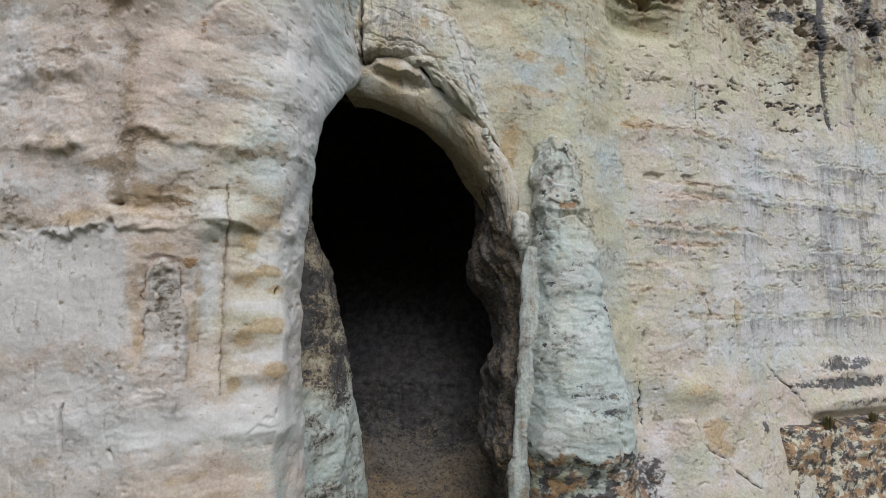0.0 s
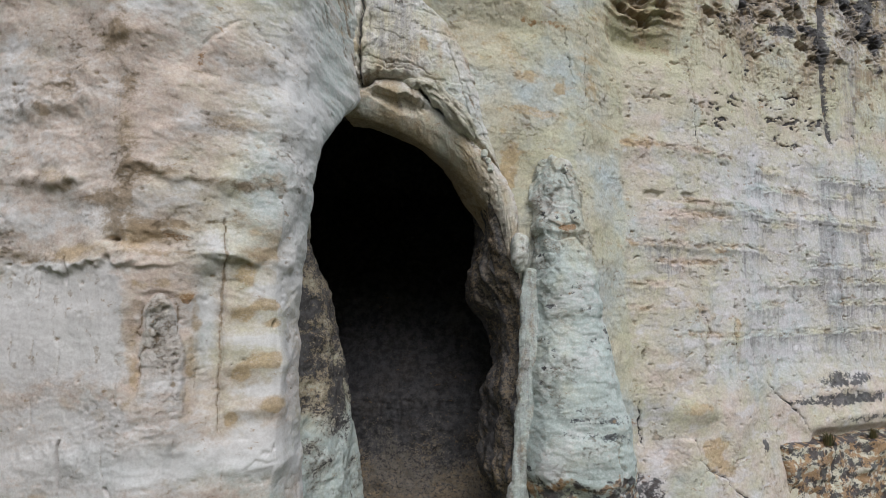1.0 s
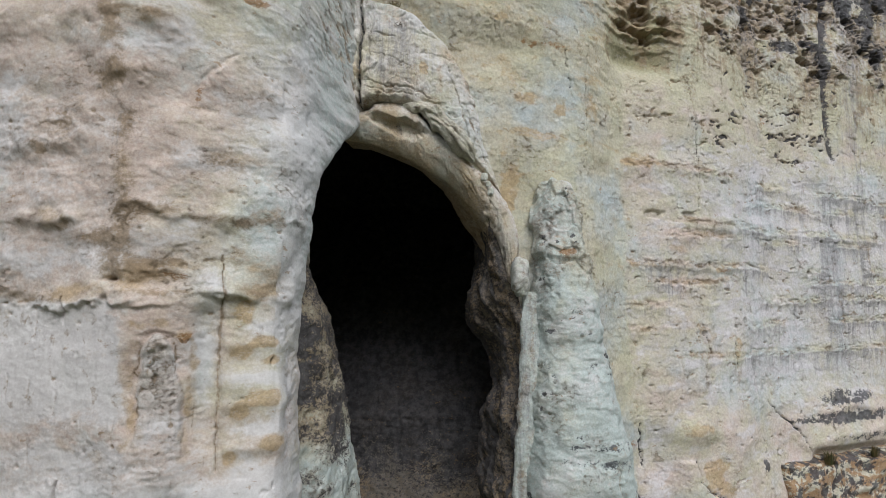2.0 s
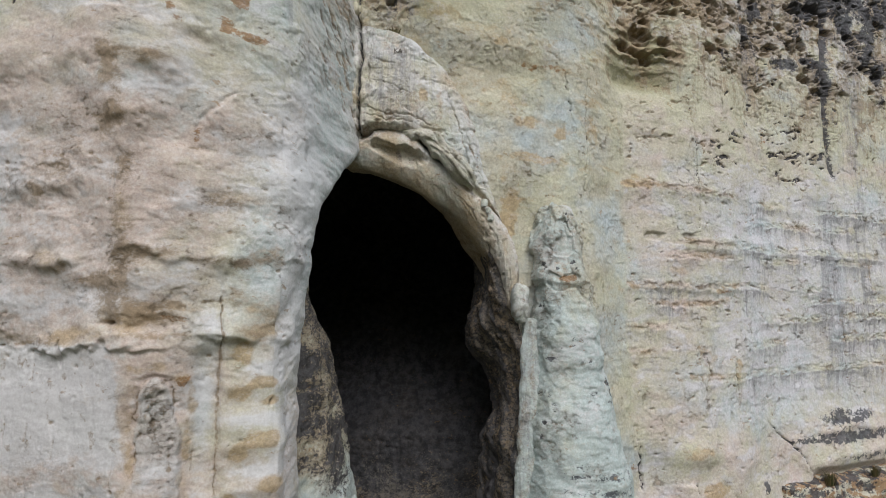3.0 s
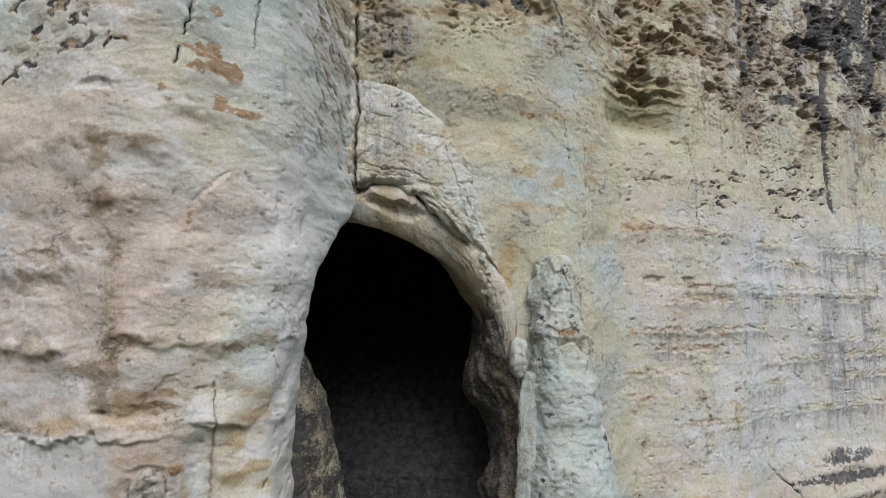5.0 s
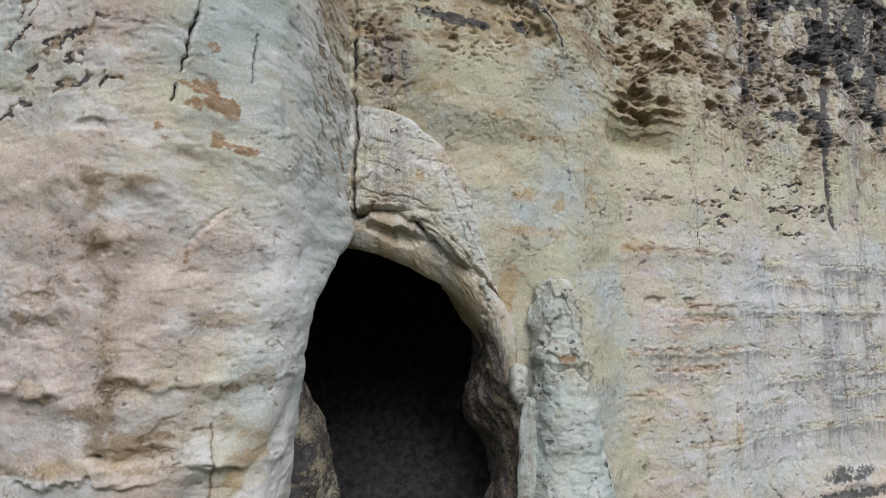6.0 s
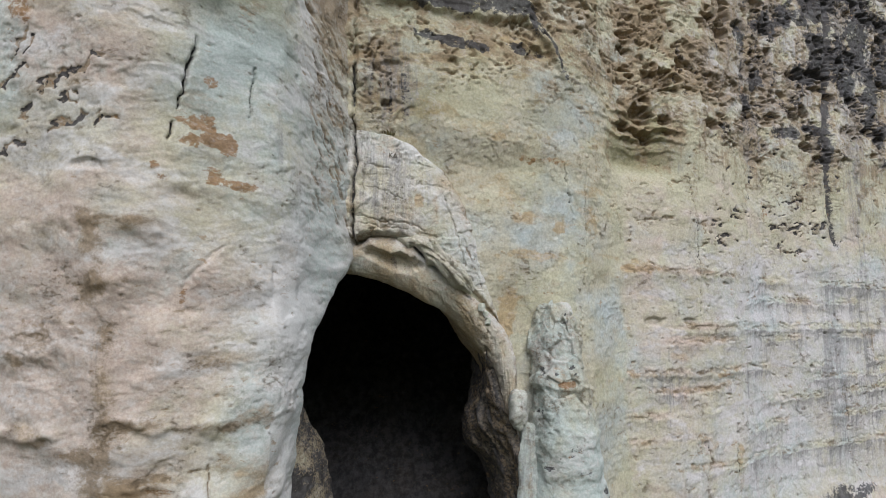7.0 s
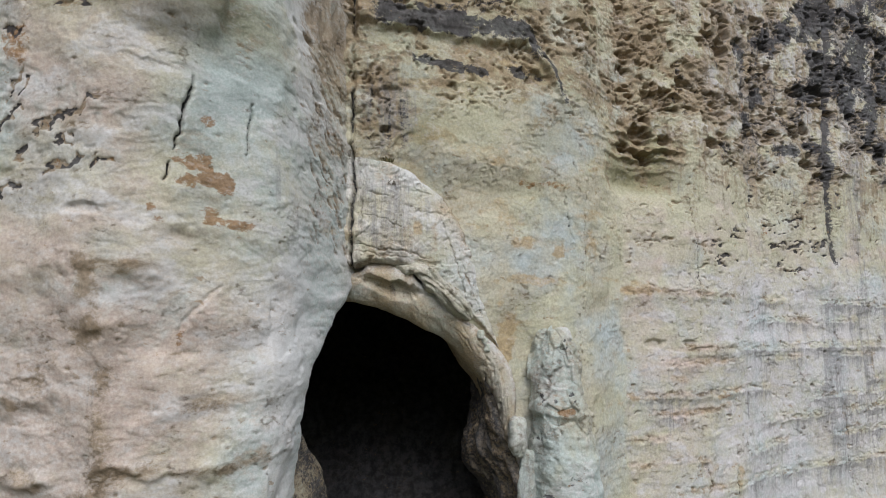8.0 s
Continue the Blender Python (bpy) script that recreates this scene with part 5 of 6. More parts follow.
def slab():
    """The domed slab over the mouth; its edge runs on down beside the arch as a tail."""
    X, Z = np.meshgrid(steps((-1.45, 1.3, 0.011)), steps((6.7, 9.85, 0.011)))
    wx, wz = X + 0.03 * fbm(X * 3, Z * 3, 3, 701), Z + 0.025 * fbm(X * 3.5, Z * 3, 3, 702)
    edge = np.interp(wz, [6.75, 6.91, 7.11, 7.46, 7.86, 8.26, 8.44, 8.71, 9.05, 9.25, 9.5, 9.62, 9.7], [0.9, 1.06, 0.94, 0.82, 0.7, 0.57, 0.52, 0.42, 0.22, 0.05, -0.3, -0.6, -1.5]) - wx
    under = wz - np.interp(wx, [-1.45, -1.1, -0.87, -0.57, -0.37, -0.1, 0.15, 0.33, 0.57, 0.8, 1.05], [8.17, 8.17, 8.22, 8.2, 8.15, 8.1, 7.9, 7.66, 7.42, 7.18, 6.9])
    cap = lambda t: np.sqrt(np.clip(1 - (1 - np.clip(t, 0, 1)) ** 2, 0, 1))
    rise = np.minimum(cap(edge / 0.2), cap(under / 0.1))
    out = np.maximum(-edge, -under)
    Y = np.interp(X, [-1.45, -1.0, -0.5, 0, 0.5, 1.1], [7.8, 7.8, 7.83, 8.06, 8.36, 8.82]) + 0.06 * np.abs(Z - 8.8)
    for _ in range(20):
        Y[:, 1:-1] = 0.25 * Y[:, :-2] + 0.5 * Y[:, 1:-1] + 0.25 * Y[:, 2:]
    Y += 0.38 * (1 - rise) + np.clip(out, 0, 1) * 1.5
    d = 0.05 * fbm(X * 1.4, Z * 1.2, 3, 703) + 0.012 * fbm(X * 5, Z * 6, 4, 704)
    shells = fbm(X * 2.4, Z * 1.8, 4, 705) * 3.0
    d += 0.012 * (np.floor(shells) + step(0.85, 1.0, shells - np.floor(shells)) - shells)
    f1, f2, plate = cells(wx * 2.0 + 0.1 * fbm(X * 5, Z * 5, 3, 716), wz * 1.5, 5)
    d += 0.045 * (plate - 0.5) * step(0.0, 0.05, f2 - f1)
    cuts = [([(-0.93, 9.2), (-0.8, 9.17), (-0.66, 9.13)], 0.022), ([(-1.05, 8.9), (-0.7, 8.82), (-0.45, 8.7)], 0.007), ([(-1.1, 8.5), (-0.8, 8.42), (-0.4, 8.38), (-0.1, 8.3)], 0.013),
            ([(-1.1, 8.4), (-0.7, 8.33), (-0.35, 8.3)], 0.01), ([(0.0, 9.0), (0.2, 8.5), (0.35, 8.0), (0.42, 7.75)], 0.009), ([(0.35, 8.3), (0.45, 8.0), (0.62, 7.6)], 0.012), ([(-1.0, 9.4), (-1.02, 8.9), (-0.98, 8.5)], 0.008)]
    big, bigrim = scars(X, Z, 0.4, 0.3, 0.5, 11)
    d -= 0.012 * big
    cut = 0.4 * bigrim
    for k, (pts, w) in enumerate(cuts):
        cut = np.maximum(cut, line(X, Z, pts, w, 0.03, 80 + k))
    d -= 0.03 * cut
    chip = step(0.25, 0.5, n2(X * 6, Z * 8, 706) + 0.5 * n2(X * 13, Z * 17, 707)) * step(0.45, 0.2, np.minimum(edge, under))
    d -= 0.03 * chip
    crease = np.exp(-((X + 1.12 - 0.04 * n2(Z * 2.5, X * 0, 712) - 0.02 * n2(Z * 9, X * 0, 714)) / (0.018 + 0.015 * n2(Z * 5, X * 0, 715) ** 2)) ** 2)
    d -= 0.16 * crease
    d += 0.06 * np.abs(n2(X * 5, Z * 4, 713)) * step(-0.8, -1.05, X)
    P = np.stack([X, Y - d, Z], -1)
    keep = out < 0.12
    keep = keep[:-1, :-1] & keep[1:, 1:]
    wet_shade = step(0.1, 0.6, fbm(X * 10, Z * 0.6, 4, 708, 0.7)) * hump(X, Z, -0.6, 8.95, 0.45, 0.5)
    # edge and underside are browned and the crease blackened to paint their shade
    st = layers(X.shape, 0.22 + 0.5 * fbm(X * 2, Z * 1.5, 3, 709) + 0.9 * patch(X, Z, -0.25, 8.72, 0.07, 0.14) + 0.5 * patch(X, Z, -0.02, 8.6, 0.07, 0.22), 0.32 + 0.4 * fbm(X, Z, 3, 710), 0.25 * wet_shade + 0.7 * crease, 0, 0.12,
                0.45 * chip + 0.6 * cut + 0.6 * patch(X, Z, -0.4, 8.65, 0.12, 0.12) + 0.4 * step(0.12, 0.0, under) + 0.8 * step(0.05, 0.0, edge), 0.0, 0.55 + 0.4 * fbm(X * 1.5, Z * 2, 3, 711) - 0.3 * wet_shade, 0.55 * hump(X, Z, -0.7, 8.9, 0.5, 0.55) + 0.2, 0.35 * step(0.3, 0.0, np.minimum(edge, under)) + 0.4 * step(-0.8, -1.0, X))
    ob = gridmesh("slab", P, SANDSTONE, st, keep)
    ob["face"] = float(P[..., 1][(np.abs(X + 0.61) < 0.1) & (np.abs(Z - 9.33) < 0.07)].min())
    return tagged(ob, "pale domed sandstone slab with cracks above the cave mouth", "rock")


def lip():
    """The overhanging lip that frames the arch: from its edge at the mouth up to a bleached ridge."""
    n = 360
    edge = spline([(-1.4, 8.18, 7.75), (-1.12, 8.2, 7.71), (-0.81, 8.28, 7.63), (-0.45, 8.35, 7.49), (-0.19, 8.42, 7.34), (0.08, 8.58, 7.22), (0.35, 8.7, 6.98), (0.6, 8.8, 6.7),
                   (0.83, 8.88, 6.39), (0.92, 8.93, 6.03), (0.97, 9.0, 5.6), (1.1, 9.1, 5.2), (1.2, 9.3, 4.6)], n)
    ridge = spline([(-1.4, 8.03, 8.1), (-1.12, 8.03, 8.12), (-0.8, 8.06, 8.19), (-0.53, 8.08, 8.15), (-0.27, 8.13, 7.98), (0.05, 8.22, 7.76), (0.33, 8.38, 7.54), (0.57, 8.52, 7.36),
                    (0.9, 8.72, 7.05), (1.1, 8.84, 6.7), (1.16, 8.9, 6.25), (1.2, 8.98, 5.6), (1.26, 9.2, 4.9)], n)
    v = steps((-1, 0, 0.03), (0, 1, 0.02), (1, 1.5, 0.04))
    V = np.repeat(v[:, None], n, 1)
    U = np.repeat(np.linspace(0, 4.4, n)[None, :], len(v), 0)
    f = np.clip(V, 0, 1)[..., None]
    P = edge[None] * (1 - f) + ridge[None] * f
    wide = np.linalg.norm(ridge - edge, axis=1)[None, :]
    top = step(1.9, 1.2, U)
    # rounded front; back over the ridge; the underside runs into the cave
    P[..., 1] -= 0.14 * np.sin(np.pi * np.clip(V, 0, 1)) ** 0.7
    P[..., 1] += np.clip(V - 1, 0, 1) * 0.9 + np.clip(-V, 0, 1) ** 1.3 * 0.9
    P[..., 2] += np.clip(-V, 0, 1) * (0.12 * top + 0.02)
    P[..., 0] -= np.clip(-V, 0, 1) * 0.22 * step(1.6, 2.6, U)
    # a ragged bleached lid overhangs an eye-shaped recess under the ridge
    jag = U + 0.08 * fbm(U * 6, V * 2, 3, 720)
    lid = 0.7 + 0.13 * np.abs(jag - 0.95) / 0.4 - 0.09 * np.clip(n2(jag * 5, V * 0, 721), 0, 1) - 0.04 * n2(jag * 13, V * 0, 722)
    span = step(0.42, 0.62, jag) * step(1.75, 1.3, jag)
    low = 0.36 + 0.3 * ((jag - 0.95) / 0.45) ** 2
    eye = span * step(lid + 0.015, lid - 0.015, V) * step(low - 0.06, low + 0.1, V)
    d = -0.1 * eye + 0.07 * span * step(lid - 0.01, lid + 0.02, V) * step(1.25, 0.95, V)
    d += 0.02 * fbm(U * 1.3, V * wide * 1.6, 3, 723) + 0.006 * fbm(U * 7, V * wide * 7, 4, 724, 0.6)
    shells = fbm(U * 1.2, V * wide * 1.8, 4, 725) * 3
    d += 0.006 * (np.floor(shells) + step(0.7, 1.0, shells - np.floor(shells)) - shells)
    broken = step(1.9, 2.6, U)
    chip = step(0.15, 0.45, n2(U * 6, V * wide * 8, 726) + 0.5 * n2(U * 13, V * wide * 15, 727))
    d -= broken * 0.02 * chip
    N = normals(P)
    N *= np.sign(-N[..., 1:2] + 1e-6)
    P += N * d[..., None]
    # run-off streaks under the lid, darkened to paint in the recess's shade
    wet_shade = step(-0.1, 0.5, fbm(U * 9, V * 1.5, 3, 728)) * hump(U, V, 0.95, 0.45, 0.35, 0.28)
    # the underside and the back of the ridge are browner
    st = layers(V.shape, 0.55 + 0.4 * fbm(U * 2, V, 3, 729) + 0.3 * step(0.15, -0.2, V), 0.2 + 0.4 * fbm(U * 1.2, V, 3, 730), 0.3 * wet_shade, 0, 0.26,
                0.7 * wet_shade + 0.3 * broken * chip + 0.5 * step(0.1, -0.3, V) + 0.35 * step(1.0, 1.15, V), 0.0, 0.5 * np.exp(-((V - 0.97) / 0.12) ** 2) + 0.5, 0.5 * wet_shade, 0.3 * broken)
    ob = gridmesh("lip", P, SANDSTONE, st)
    return tagged(ob, "overhanging bleached sandstone lip framing the cave arch", "rock")


def pillar():
    z = steps((0.2, 1.5, 0.05), (1.5, 7.36, 0.014))
    a = np.linspace(radians(-115), radians(115), 210)
    A, Z = np.meshgrid(a, z)
    xl = np.interp(z, [0.2, 2.61, 3.07, 3.86, 4.66, 5.48, 6.32, 7.0, 7.18], [1.1, 1.2, 1.16, 1.26, 1.33, 1.37, 1.36, 1.4, 1.44])
    xr = np.interp(z, [0.2, 2.84, 3.62, 4.26, 5.07, 5.9, 6.75, 7.27], [2.95, 2.88, 2.7, 2.56, 2.46, 2.32, 2.16, 2.06])
    sag = Z + 0.12 * n2(A * 2.2, A * 0, 417) + 0.06 * n2(A * 7, Z * 1.5, 418)
    front = np.interp(sag, [0.2, 2.45, 2.68, 3.2, 4.2, 5, 6, 6.6, 7.2], [8.4, 8.26, 8.13, 8.1, 8.3, 8.38, 8.46, 8.55, 8.7])
    close = np.clip(1 - np.clip((z - 7.16) / 0.2, 0, 1) ** 2, 0.001, 1) ** 0.35
    cx, rx = (xl + xr) / 2, (xr - xl) / 2 * close
    base = 9.05
    S = np.sin(A)
    X = cx[:, None] + rx[:, None] * np.sign(S) * np.abs(S) ** 0.85
    C = np.cos(A)
    Y = base - (base - front) * np.sign(C) * np.abs(C) ** 0.75 * close[:, None] + 0.3 * step(0.3, 1.7, A)
    P = np.stack([X, Y, Z], -1)
    N = normals(P)
    N *= np.sign(((P - np.stack([cx[:, None] + 0 * A, base + 0 * A, Z], -1)) * N).sum(-1, keepdims=True))
    U = A * 0.38
    d = 0.05 * fbm(U * 1.7, Z * 1.4, 3, 401) + 0.01 * fbm(U * 5, Z * 5, 4, 402)
    for at, amp in ((6.15, 0.05), (4.95, 0.012), (5.5, 0.015), (4.1, 0.01), (3.35, 0.015)):
        d += amp * ledge(Z, at + 0.06 * n2(U * 3, Z * 0 + at, 403), 0.25, 0.04) * step(-0.3, 0.4, n2(U * 2, Z * 0 + at, 404))
    broken = step(5.4, 6.2, Z)
    f1, f2, tone = cells(U * 5, Z * 4, 12)
    d += broken * 0.11 * (tone - 0.5) * step(0.0, 0.1, f2 - f1) - broken * 0.012 * step(0.08, 0.0, f2 - f1)
    d += 0.03 * fbm(U * 2.4, Z * 2.2, 4, 419, 0.6) - 0.06 * line(U, Z, [(0.08, 7.4), (0.06, 7.1), (0.1, 6.85)], 0.02, 0.03, 9)
    big, bigrim = scars(U, Z, 0.3, 0.25, 0.5, 13)
    small, smallrim = scars(U, Z, 0.13, 0.08, 0.45, 15)
    d -= 0.01 * big + 0.003 * small
    chip = step(0.2, 0.5, n2(U * 8, Z * 11, 405) + 0.5 * n2(U * 17, Z * 22, 406)) * step(-0.1, 0.4, n2(U * 2, Z * 2.2, 407))
    d -= 0.008 * chip
    split = line(U, Z, [(0.18, 3.3), (0.16, 3.0), (0.19, 2.7)], 0.02, 0.02, 8)
    d -= 0.05 * split
    U = A * 0.6
    P += N * d[..., None]
    foot = step(2.78, 2.66, sag + 0.12 * fbm(U * 6, Z * 5, 3, 408))
    crust = fbm(U * 7, Z * 5, 3, 409)
    black = foot * (0.46 + 0.6 * crust) + 0.38 * patch(U, Z, 0.35, 3.5, 0.2, 0.09, 0.9, 10) + 0.38 * patch(U, Z, 0.36, 3.25, 0.25, 0.1, 0.9, 10) + 0.75 * chip * step(-0.1, 0.3, n2(U * 2.5, Z * 3, 410))
    for at in (6.4, 5.85, 5.3, 5.0, 4.55, 3.5, 3.3):
        black = black + 0.4 * np.exp(-((Z - at - 0.05 * n2(U * 4, Z * 0 + at, 415)) / 0.06) ** 2) * step(-0.2, 0.4, n2(U * 3, Z * 0 + at, 416))
    rust = foot * (0.55 + 0.6 * fbm(U * 5, Z * 4, 3, 411)) + 0.95 * patch(U, Z, 0.0, 6.18, 0.13, 0.06, 0.5, 9)
    st = layers(A.shape, 0.05 + 0.4 * fbm(U * 2, Z * 2, 3, 412), 0.65 + 0.25 * step(5.8, 4.8, Z) + 0.4 * fbm(U, Z, 3, 413), black, rust, 0.2 + 0.5 * foot * step(0.3, -0.3, A), 0.45 * chip + 0.6 * split + 0.12 * bigrim + 0.15 * smallrim, 0.0, 0.3 + 0.35 * fbm(U * 2, Z * 1.5, 3, 414), 0.2, 0.25 + 0.3 * broken)
    ob = gridmesh("shaft", P, SANDSTONE, st)
    return tagged(ob, "rounded blue-grey sandstone pillar with a crusted foot", "rock")


def boulder(name, at, size, label, seed=0, turn=0.0, power=0.6, lumps=0.12, stains=None, res=80):
    """A lumpy block: a rounded box roughened by noise."""
    u, v = np.meshgrid(np.linspace(0, 2 * np.pi, 2 * res, endpoint=False), np.linspace(-np.pi / 2, np.pi / 2, res))
    q = lambda w: np.sign(w) * np.abs(w) ** power
    x, y, w = q(np.cos(v)) * q(np.cos(u)), q(np.cos(v)) * q(np.sin(u)), q(np.sin(v))
    a, b = x * size[0] + y * size[1] * 0.7, w * size[2] + y * size[1] * 0.5
    k = 1 + lumps * (fbm(a * 3.0, b * 3.0, 3, 500 + seed) + 0.4 * fbm(a * 12, b * 12, 3, 510 + seed))
    P = np.stack([x * size[0] * k, y * size[1] * k, w * size[2] * k], -1)
    st = dict(ochre=0.25, cool=0.6, dirt_shade=0.3 * step(0.1, 0.6, fbm(a * 3, b * 3, 3, 520 + seed)), white=0.3)
    st.update(stains(a, b) if stains else {})
    ob = gridmesh(name, P, SANDSTONE, layers(u.shape, **st), wrap=True)
    ob.matrix_world = pose(*at, 0, 0, turn)
    return tagged(ob, label, "rock")


def lichen_block():
    """A squared block at the cliff's foot: front, top and end, with worn arrises."""
    u, v = steps((-0.9, 0, 0.03), (0, 4.6, 0.018)), steps((0.2, 2.5, 0.018), (2.5, 3.6, 0.025))
    U, V = np.meshgrid(u, v)
    a = np.clip(U, 0, None)
    b = np.minimum(V, 2.5) + 0.28 * np.clip(V - 2.5, 0, None)
    deep = np.clip(-U, 0, None) + np.clip(V - 2.5, 0, None)
    deep += 0.12 * fbm(U * 0.9, V * 1.1, 3, 801) + 0.03 * fbm(U * 4, V * 5, 4, 802)
    deep -= 0.1 * ledge(V, 1.95 + 0.1 * n2(U, U * 0, 803), 0.2, 0.05) * step(-0.2, 0.4, n2(U * 1.3, V * 0, 804))
    split = line(U, V, [(1.25, 2.62), (1.3, 2.3), (1.2, 1.9), (1.28, 1.5)], 0.03, 0.05, 90)
    deep += 0.1 * split
    for A in (a, b, deep):
        for _ in range(4):
            A[1:-1, 1:-1] = 0.2 * (A[1:-1, 1:-1] + A[:-2, 1:-1] + A[2:, 1:-1] + A[1:-1, :-2] + A[1:-1, 2:])
    c, t = math.cos(radians(21)), math.sin(radians(21))
    P = np.stack([6.33 + a * c - deep * t, 11.25 + a * t + deep * c, b], -1)
    f = fbm(U * 4.6, V * 6.2, 4, 805, 0.65)
    g = fbm(U * 3.6, V * 5.0, 4, 806, 0.65)
    top = step(2.35, 2.6, V)
    st = layers(U.shape, 0.3, 0.2, 0.42 + 0.7 * f + 0.5 * split + 0.25 * top, 0.6 + 0.8 * g + 0.2 * top, 0.2, 0.35 * step(0, 0.5, fbm(U * 6, V * 6, 3, 807)), 0.2, 0.4)
    ob = gridmesh("lichen_block", P, SANDSTONE, st)
    return tagged(ob, "squared sandstone block crusted with orange and black lichen", "rock")


main_wall()
buttress()
cave()

arch = new("cave_arch")
arch.location = (0, 8.4, 7.6)
tagged(arch, "pale sandstone arch of slab and lips over the cave mouth", "rock")
dome = slab()
face = dome["face"]


def under(parent, ob):
    """Makes ob a part of parent, where it stands."""
    for key in ("category", "group"):
        if key in ob:
            del ob[key]
    ob.parent = parent
    ob.matrix_parent_inverse = Matrix.Translation(parent.location).inverted()
    return ob


under(arch, dome)
under(arch, lip())
splinters = roll("splintered_roll", [(-0.62, 8.02, 8.22), (-0.4, 8.0, 8.19), (-0.2, 8.02, 8.12), (-0.03, 8.06, 7.97), (0.14, 8.14, 7.83), (0.33, 8.27, 7.64), (0.48, 8.38, 7.48)], [0.03, 0.08, 0.1, 0.14, 0.15, 0.12, 0.06], "splintered sandstone roll under the slab", 0.05, 0.9, seed=3, around=110, fibres=0.013, stains=lambda A, L, ca, sa: dict(dirt_shade=0.15 + 0.5 * fbm(L * 3, ca * 12, 3, 343), ochre=0.25, white=0.4, cool=0.3, black=0.3 * step(0.2, 0.6, fbm(L * 5, ca * 14, 3, 344)), crumble=0.3))
under(arch, splinters)
rib = roll("rib", [(1.31, 8.8, 5.62), (1.29, 8.75, 4.9), (1.26, 8.73, 4.4), (1.23, 8.72, 3.9), (1.19, 8.73, 3.4), (1.15, 8.74, 2.9), (1.11, 8.76, 2.4), (1.07, 8.8, 1.8), (1.03, 8.84, 0.8)], [0.13, 0.15, 0.16, 0.14, 0.17, 0.14, 0.18, 0.16, 0.2], "narrow smooth grey sandstone rib", 0.03, 0.55, seed=6, fibres=0.004, stains=lambda A, L, ca, sa: dict(cool=0.8, white=0.3, ochre=0.1, black=0.2 * step(0.2, 0.6, fbm(L * 4, ca * 9, 3, 342)), dirt_shade=0.35 + 0.5 * fbm(L * 2, ca * 6, 3, 341), wash=0.5))
column = new("rock_pillar")
column.location = (2.0, 8.9, 0.4)
tagged(column, "rounded blue-grey sandstone pillar with a crusted foot", "rock")
under(column, pillar())
under(column, rib)
boulder("wedged_stone", (1.15, 8.66, 5.82), (0.13, 0.17, 0.29), "grey stone wedged between the pillar and cave arch", 4, power=0.8, lumps=0.2, stains=lambda a, b: dict(dirt_shade=0.3 + 0.5 * fbm(a * 5, b * 5, 3, 551), white=0.45, ochre=0.2, wash=0.3))
lichen_block()

for at, size, seed in (((0.62, 8.45, 7.27), (0.045, 0.05, 0.06), 22), ((0.68, 8.5, 7.17), (0.035, 0.04, 0.05), 23), ((0.72, 8.55, 7.08), (0.05, 0.05, 0.06), 24)):
    tagged(boulder("loose_stone", at, size, "small pale stone lodged in a crack of the cliff", seed, 10 * seed, 0.6, 0.35, res=30), group="lodged stones")


def tuft(at, height, count, label):
    """Grass blades in a clump, bent outwards."""
    bm = bmesh.new()
    for k in range(count):
        a, r = random.uniform(0, 2 * math.pi), random.uniform(0, 0.09)
        lean, h, w = random.uniform(0.15, 0.8), height * random.uniform(0.5, 1.0), random.uniform(0.004, 0.008)
        base = Vector((r * math.cos(a), 0.6 * r * math.sin(a), -0.02))
        out, side = Vector((math.cos(a), math.sin(a), 0)), Vector((-math.sin(a), math.cos(a), 0)) * w
        mid = base + out * lean * h * 0.35 + Vector((0, 0, h * 0.65))
        tip = base + out * lean * h + Vector((0, 0, h * (1 - 0.35 * lean)))
        q = [bm.verts.new(p) for p in (base - side, base + side, mid + side * 0.8, mid - side * 0.8, tip)]
        bm.faces.new(q[:4])
        bm.faces.new((q[3], q[2], q[4]))
    me = bpy.data.meshes.new("grass_tuft")
    bm.to_mesh(me)
    bm.free()
    me.materials.append(GRASS)
    ob = new("grass_tuft", me)
    ob.location = at
    return tagged(ob, label, "grass", kind="stuff")


GRASS = bpy.data.materials.new("dry_green_grass")
GRASS.use_nodes = True
nt = GRASS.node_tree
tint = nt.nodes.new("ShaderNodeNewGeometry").outputs["Random Per Island"]
nt.links.new(mix(nt, tint, (0.05, 0.06, 0.018), (0.16, 0.12, 0.05)), nt.nodes["Principled BSDF"].inputs["Base Color"])
nt.nodes["Principled BSDF"].inputs["Roughness"].default_value = 0.7
random.seed(5)
tuft((7.35, 11.62, 2.5), 0.32, 150, "dark green grass tuft rooted on the lichen block")
tuft((8.55, 12.1, 2.55), 0.26, 110, "dark green grass tuft rooted on the lichen block")
tuft((-0.68, 8.0, 9.66), 0.09, 70, "dry grass tuft on top of the domed slab")

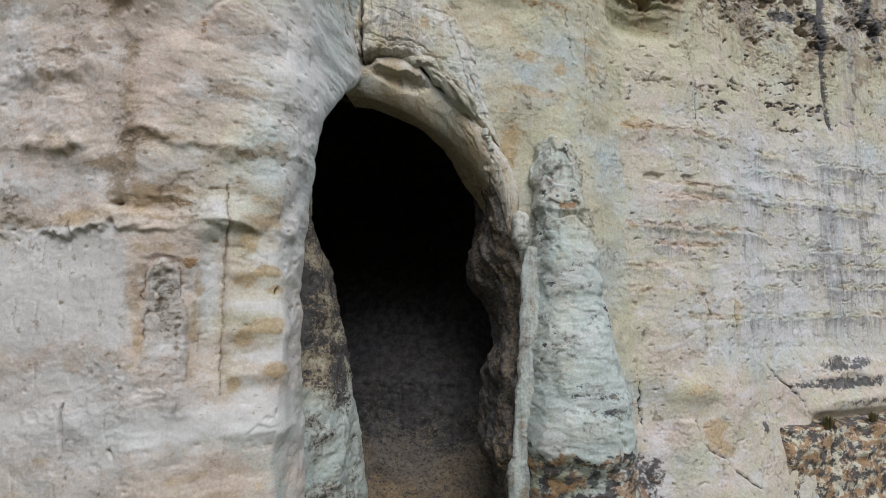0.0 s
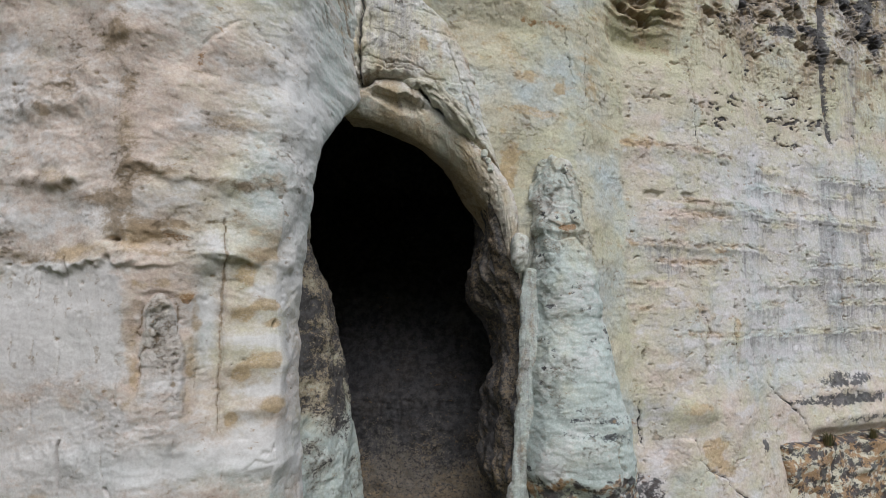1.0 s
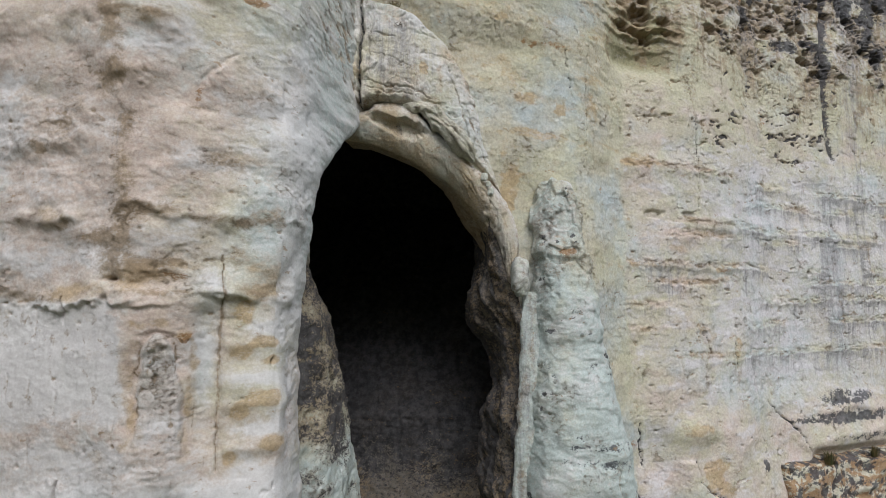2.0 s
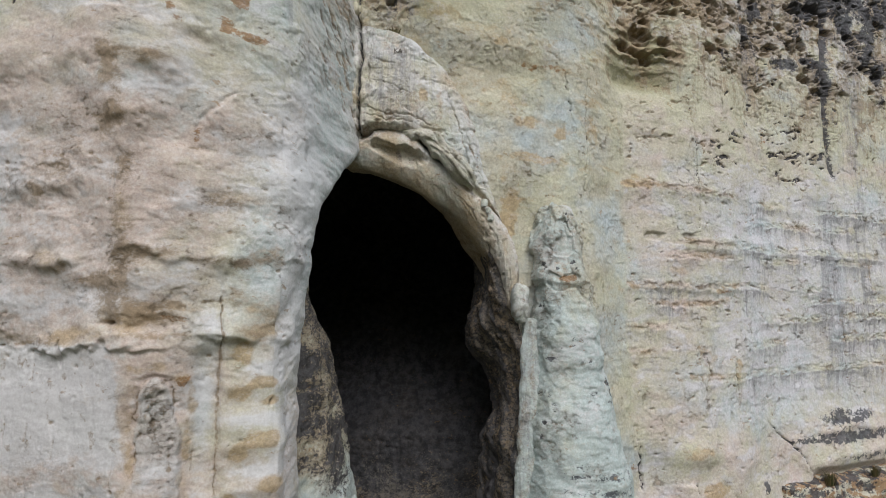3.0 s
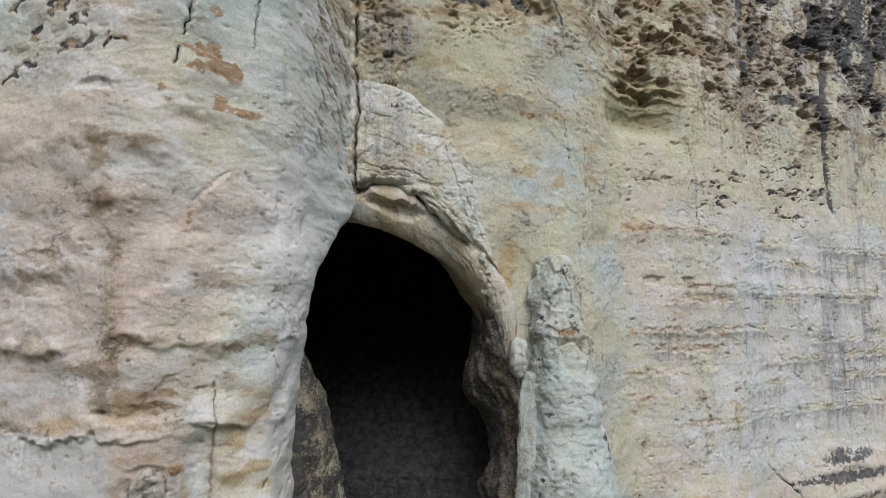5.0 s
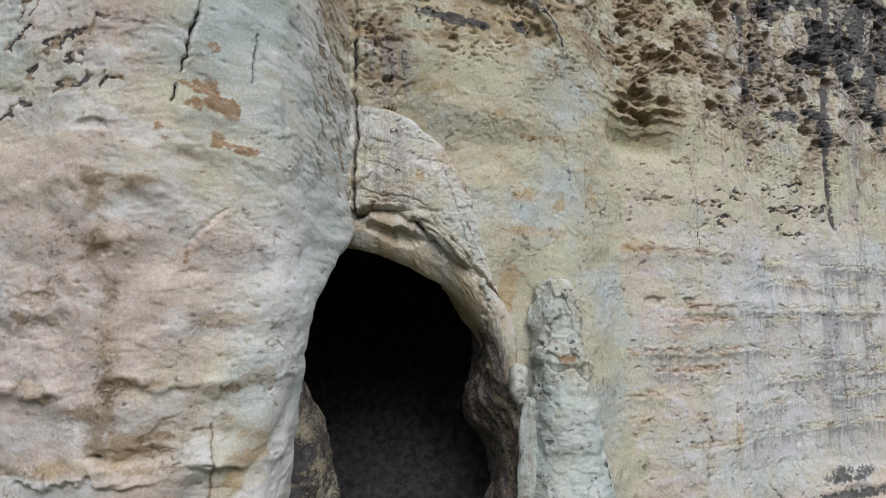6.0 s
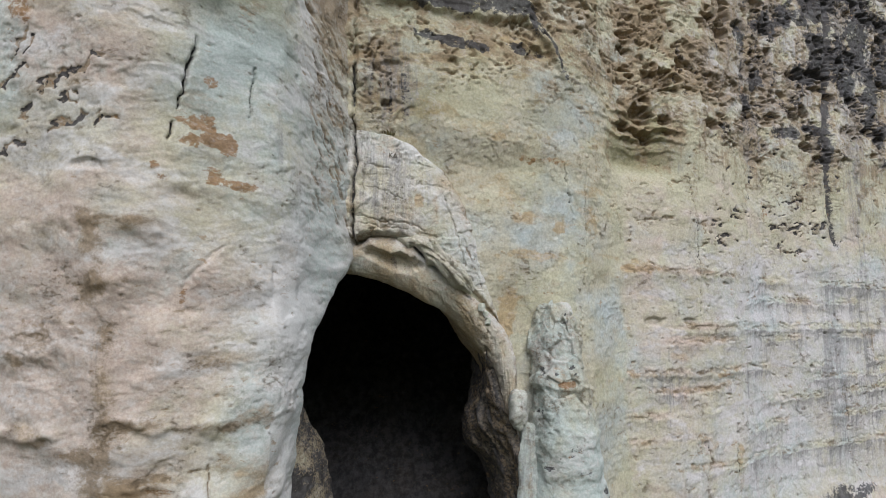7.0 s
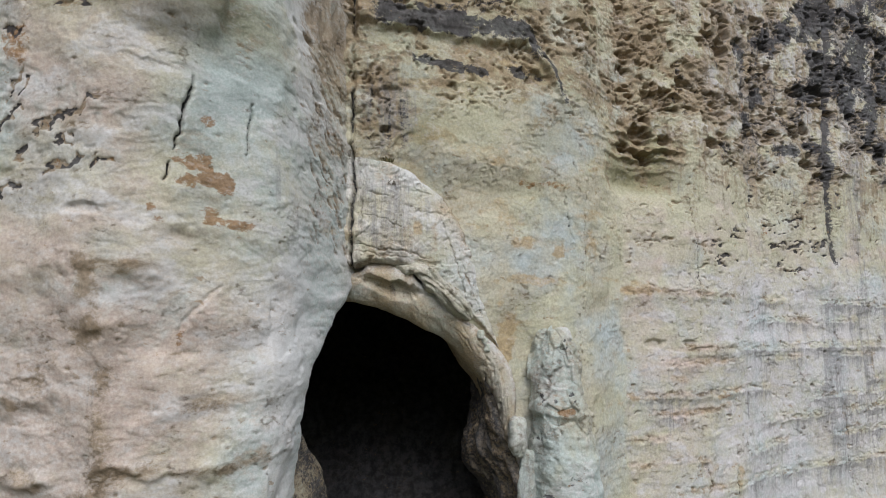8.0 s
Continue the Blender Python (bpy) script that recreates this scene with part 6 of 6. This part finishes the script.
# letters scratched into the slab
LETTERS = (-0.67, face + 0.004, 9.29)
cv = bpy.data.curves.new("scratched_letters", "FONT")
cv.body, cv.size, cv.extrude = "KA", 0.09, 0.004
ink = bpy.data.materials.new("scratched_stone")
ink.use_nodes = True
ink.node_tree.nodes["Principled BSDF"].inputs["Base Color"].default_value = (0.12, 0.1, 0.08, 1)
ink.node_tree.nodes["Principled BSDF"].inputs["Roughness"].default_value = 0.95
text = new("scratched_letters", cv)
cv.materials.append(ink)
text.matrix_world = pose(LETTERS[0], LETTERS[1], LETTERS[2], 90, 0, 2)
tagged(text, "dark letters scratched into the pale slab", "writing")

# the cliff's top
px = steps((-40, -5, 1.0), (-5, 12, 0.25), (12, 40, 1.0))
back = steps((0, 1, 0.04)) ** 2
start = np.where(px < -1.3, np.interp(px, [-40, -14, -5, -3.6, -2.8, -1.3], [7.6, 5.8, 4.5, 4.3, 4.2, 6.2]), wall_y(np.maximum(px, -1.2), px * 0 + 15)) + 0.05
PX = np.repeat(px[None, :], len(back), 0)
PY = start[None, :] + (70 - start[None, :]) * back[:, None]
# ground below the cliff; behind, an unseen rise added to keep low sky off
g = steps((-400, -40, 40), (-40, 30, 0.6), (30, 400, 40))
X, Y = np.meshgrid(g, g)
soil = bpy.data.materials.new("trodden_soil")
soil.use_nodes = True
nt = soil.node_tree
where = nt.nodes.new("ShaderNodeTexCoord").outputs["Object"]
tone = mix(nt, ramp(nt, texture(nt, where, 0.8, 6), 0.4, 0.6), (0.1, 0.085, 0.05), (0.05, 0.07, 0.022))
nt.links.new(tone, nt.nodes["Principled BSDF"].inputs["Base Color"])
nt.nodes["Principled BSDF"].inputs["Roughness"].default_value = 0.95
tagged(gridmesh("ground", np.stack([X, Y, 0.4 + 0.12 * fbm(X * 0.3, Y * 0.3, 3, 600) + 20 * step(-6, -36, Y)], -1), soil), "bare sandy soil with thin grass below the cliff, and an added rise that blocks low sky", "ground", kind="structure")
tagged(gridmesh("cliff_top", np.stack([PX, PY, 15.95 + 0.5 * step(0, 6, PY - start[None, :]) + 0.3 * fbm(PX * 0.2, PY * 0.2, 3, 601) * step(0, 3, PY - start[None, :])], -1), soil), "grassy soil on top of the cliff", "ground", kind="structure")
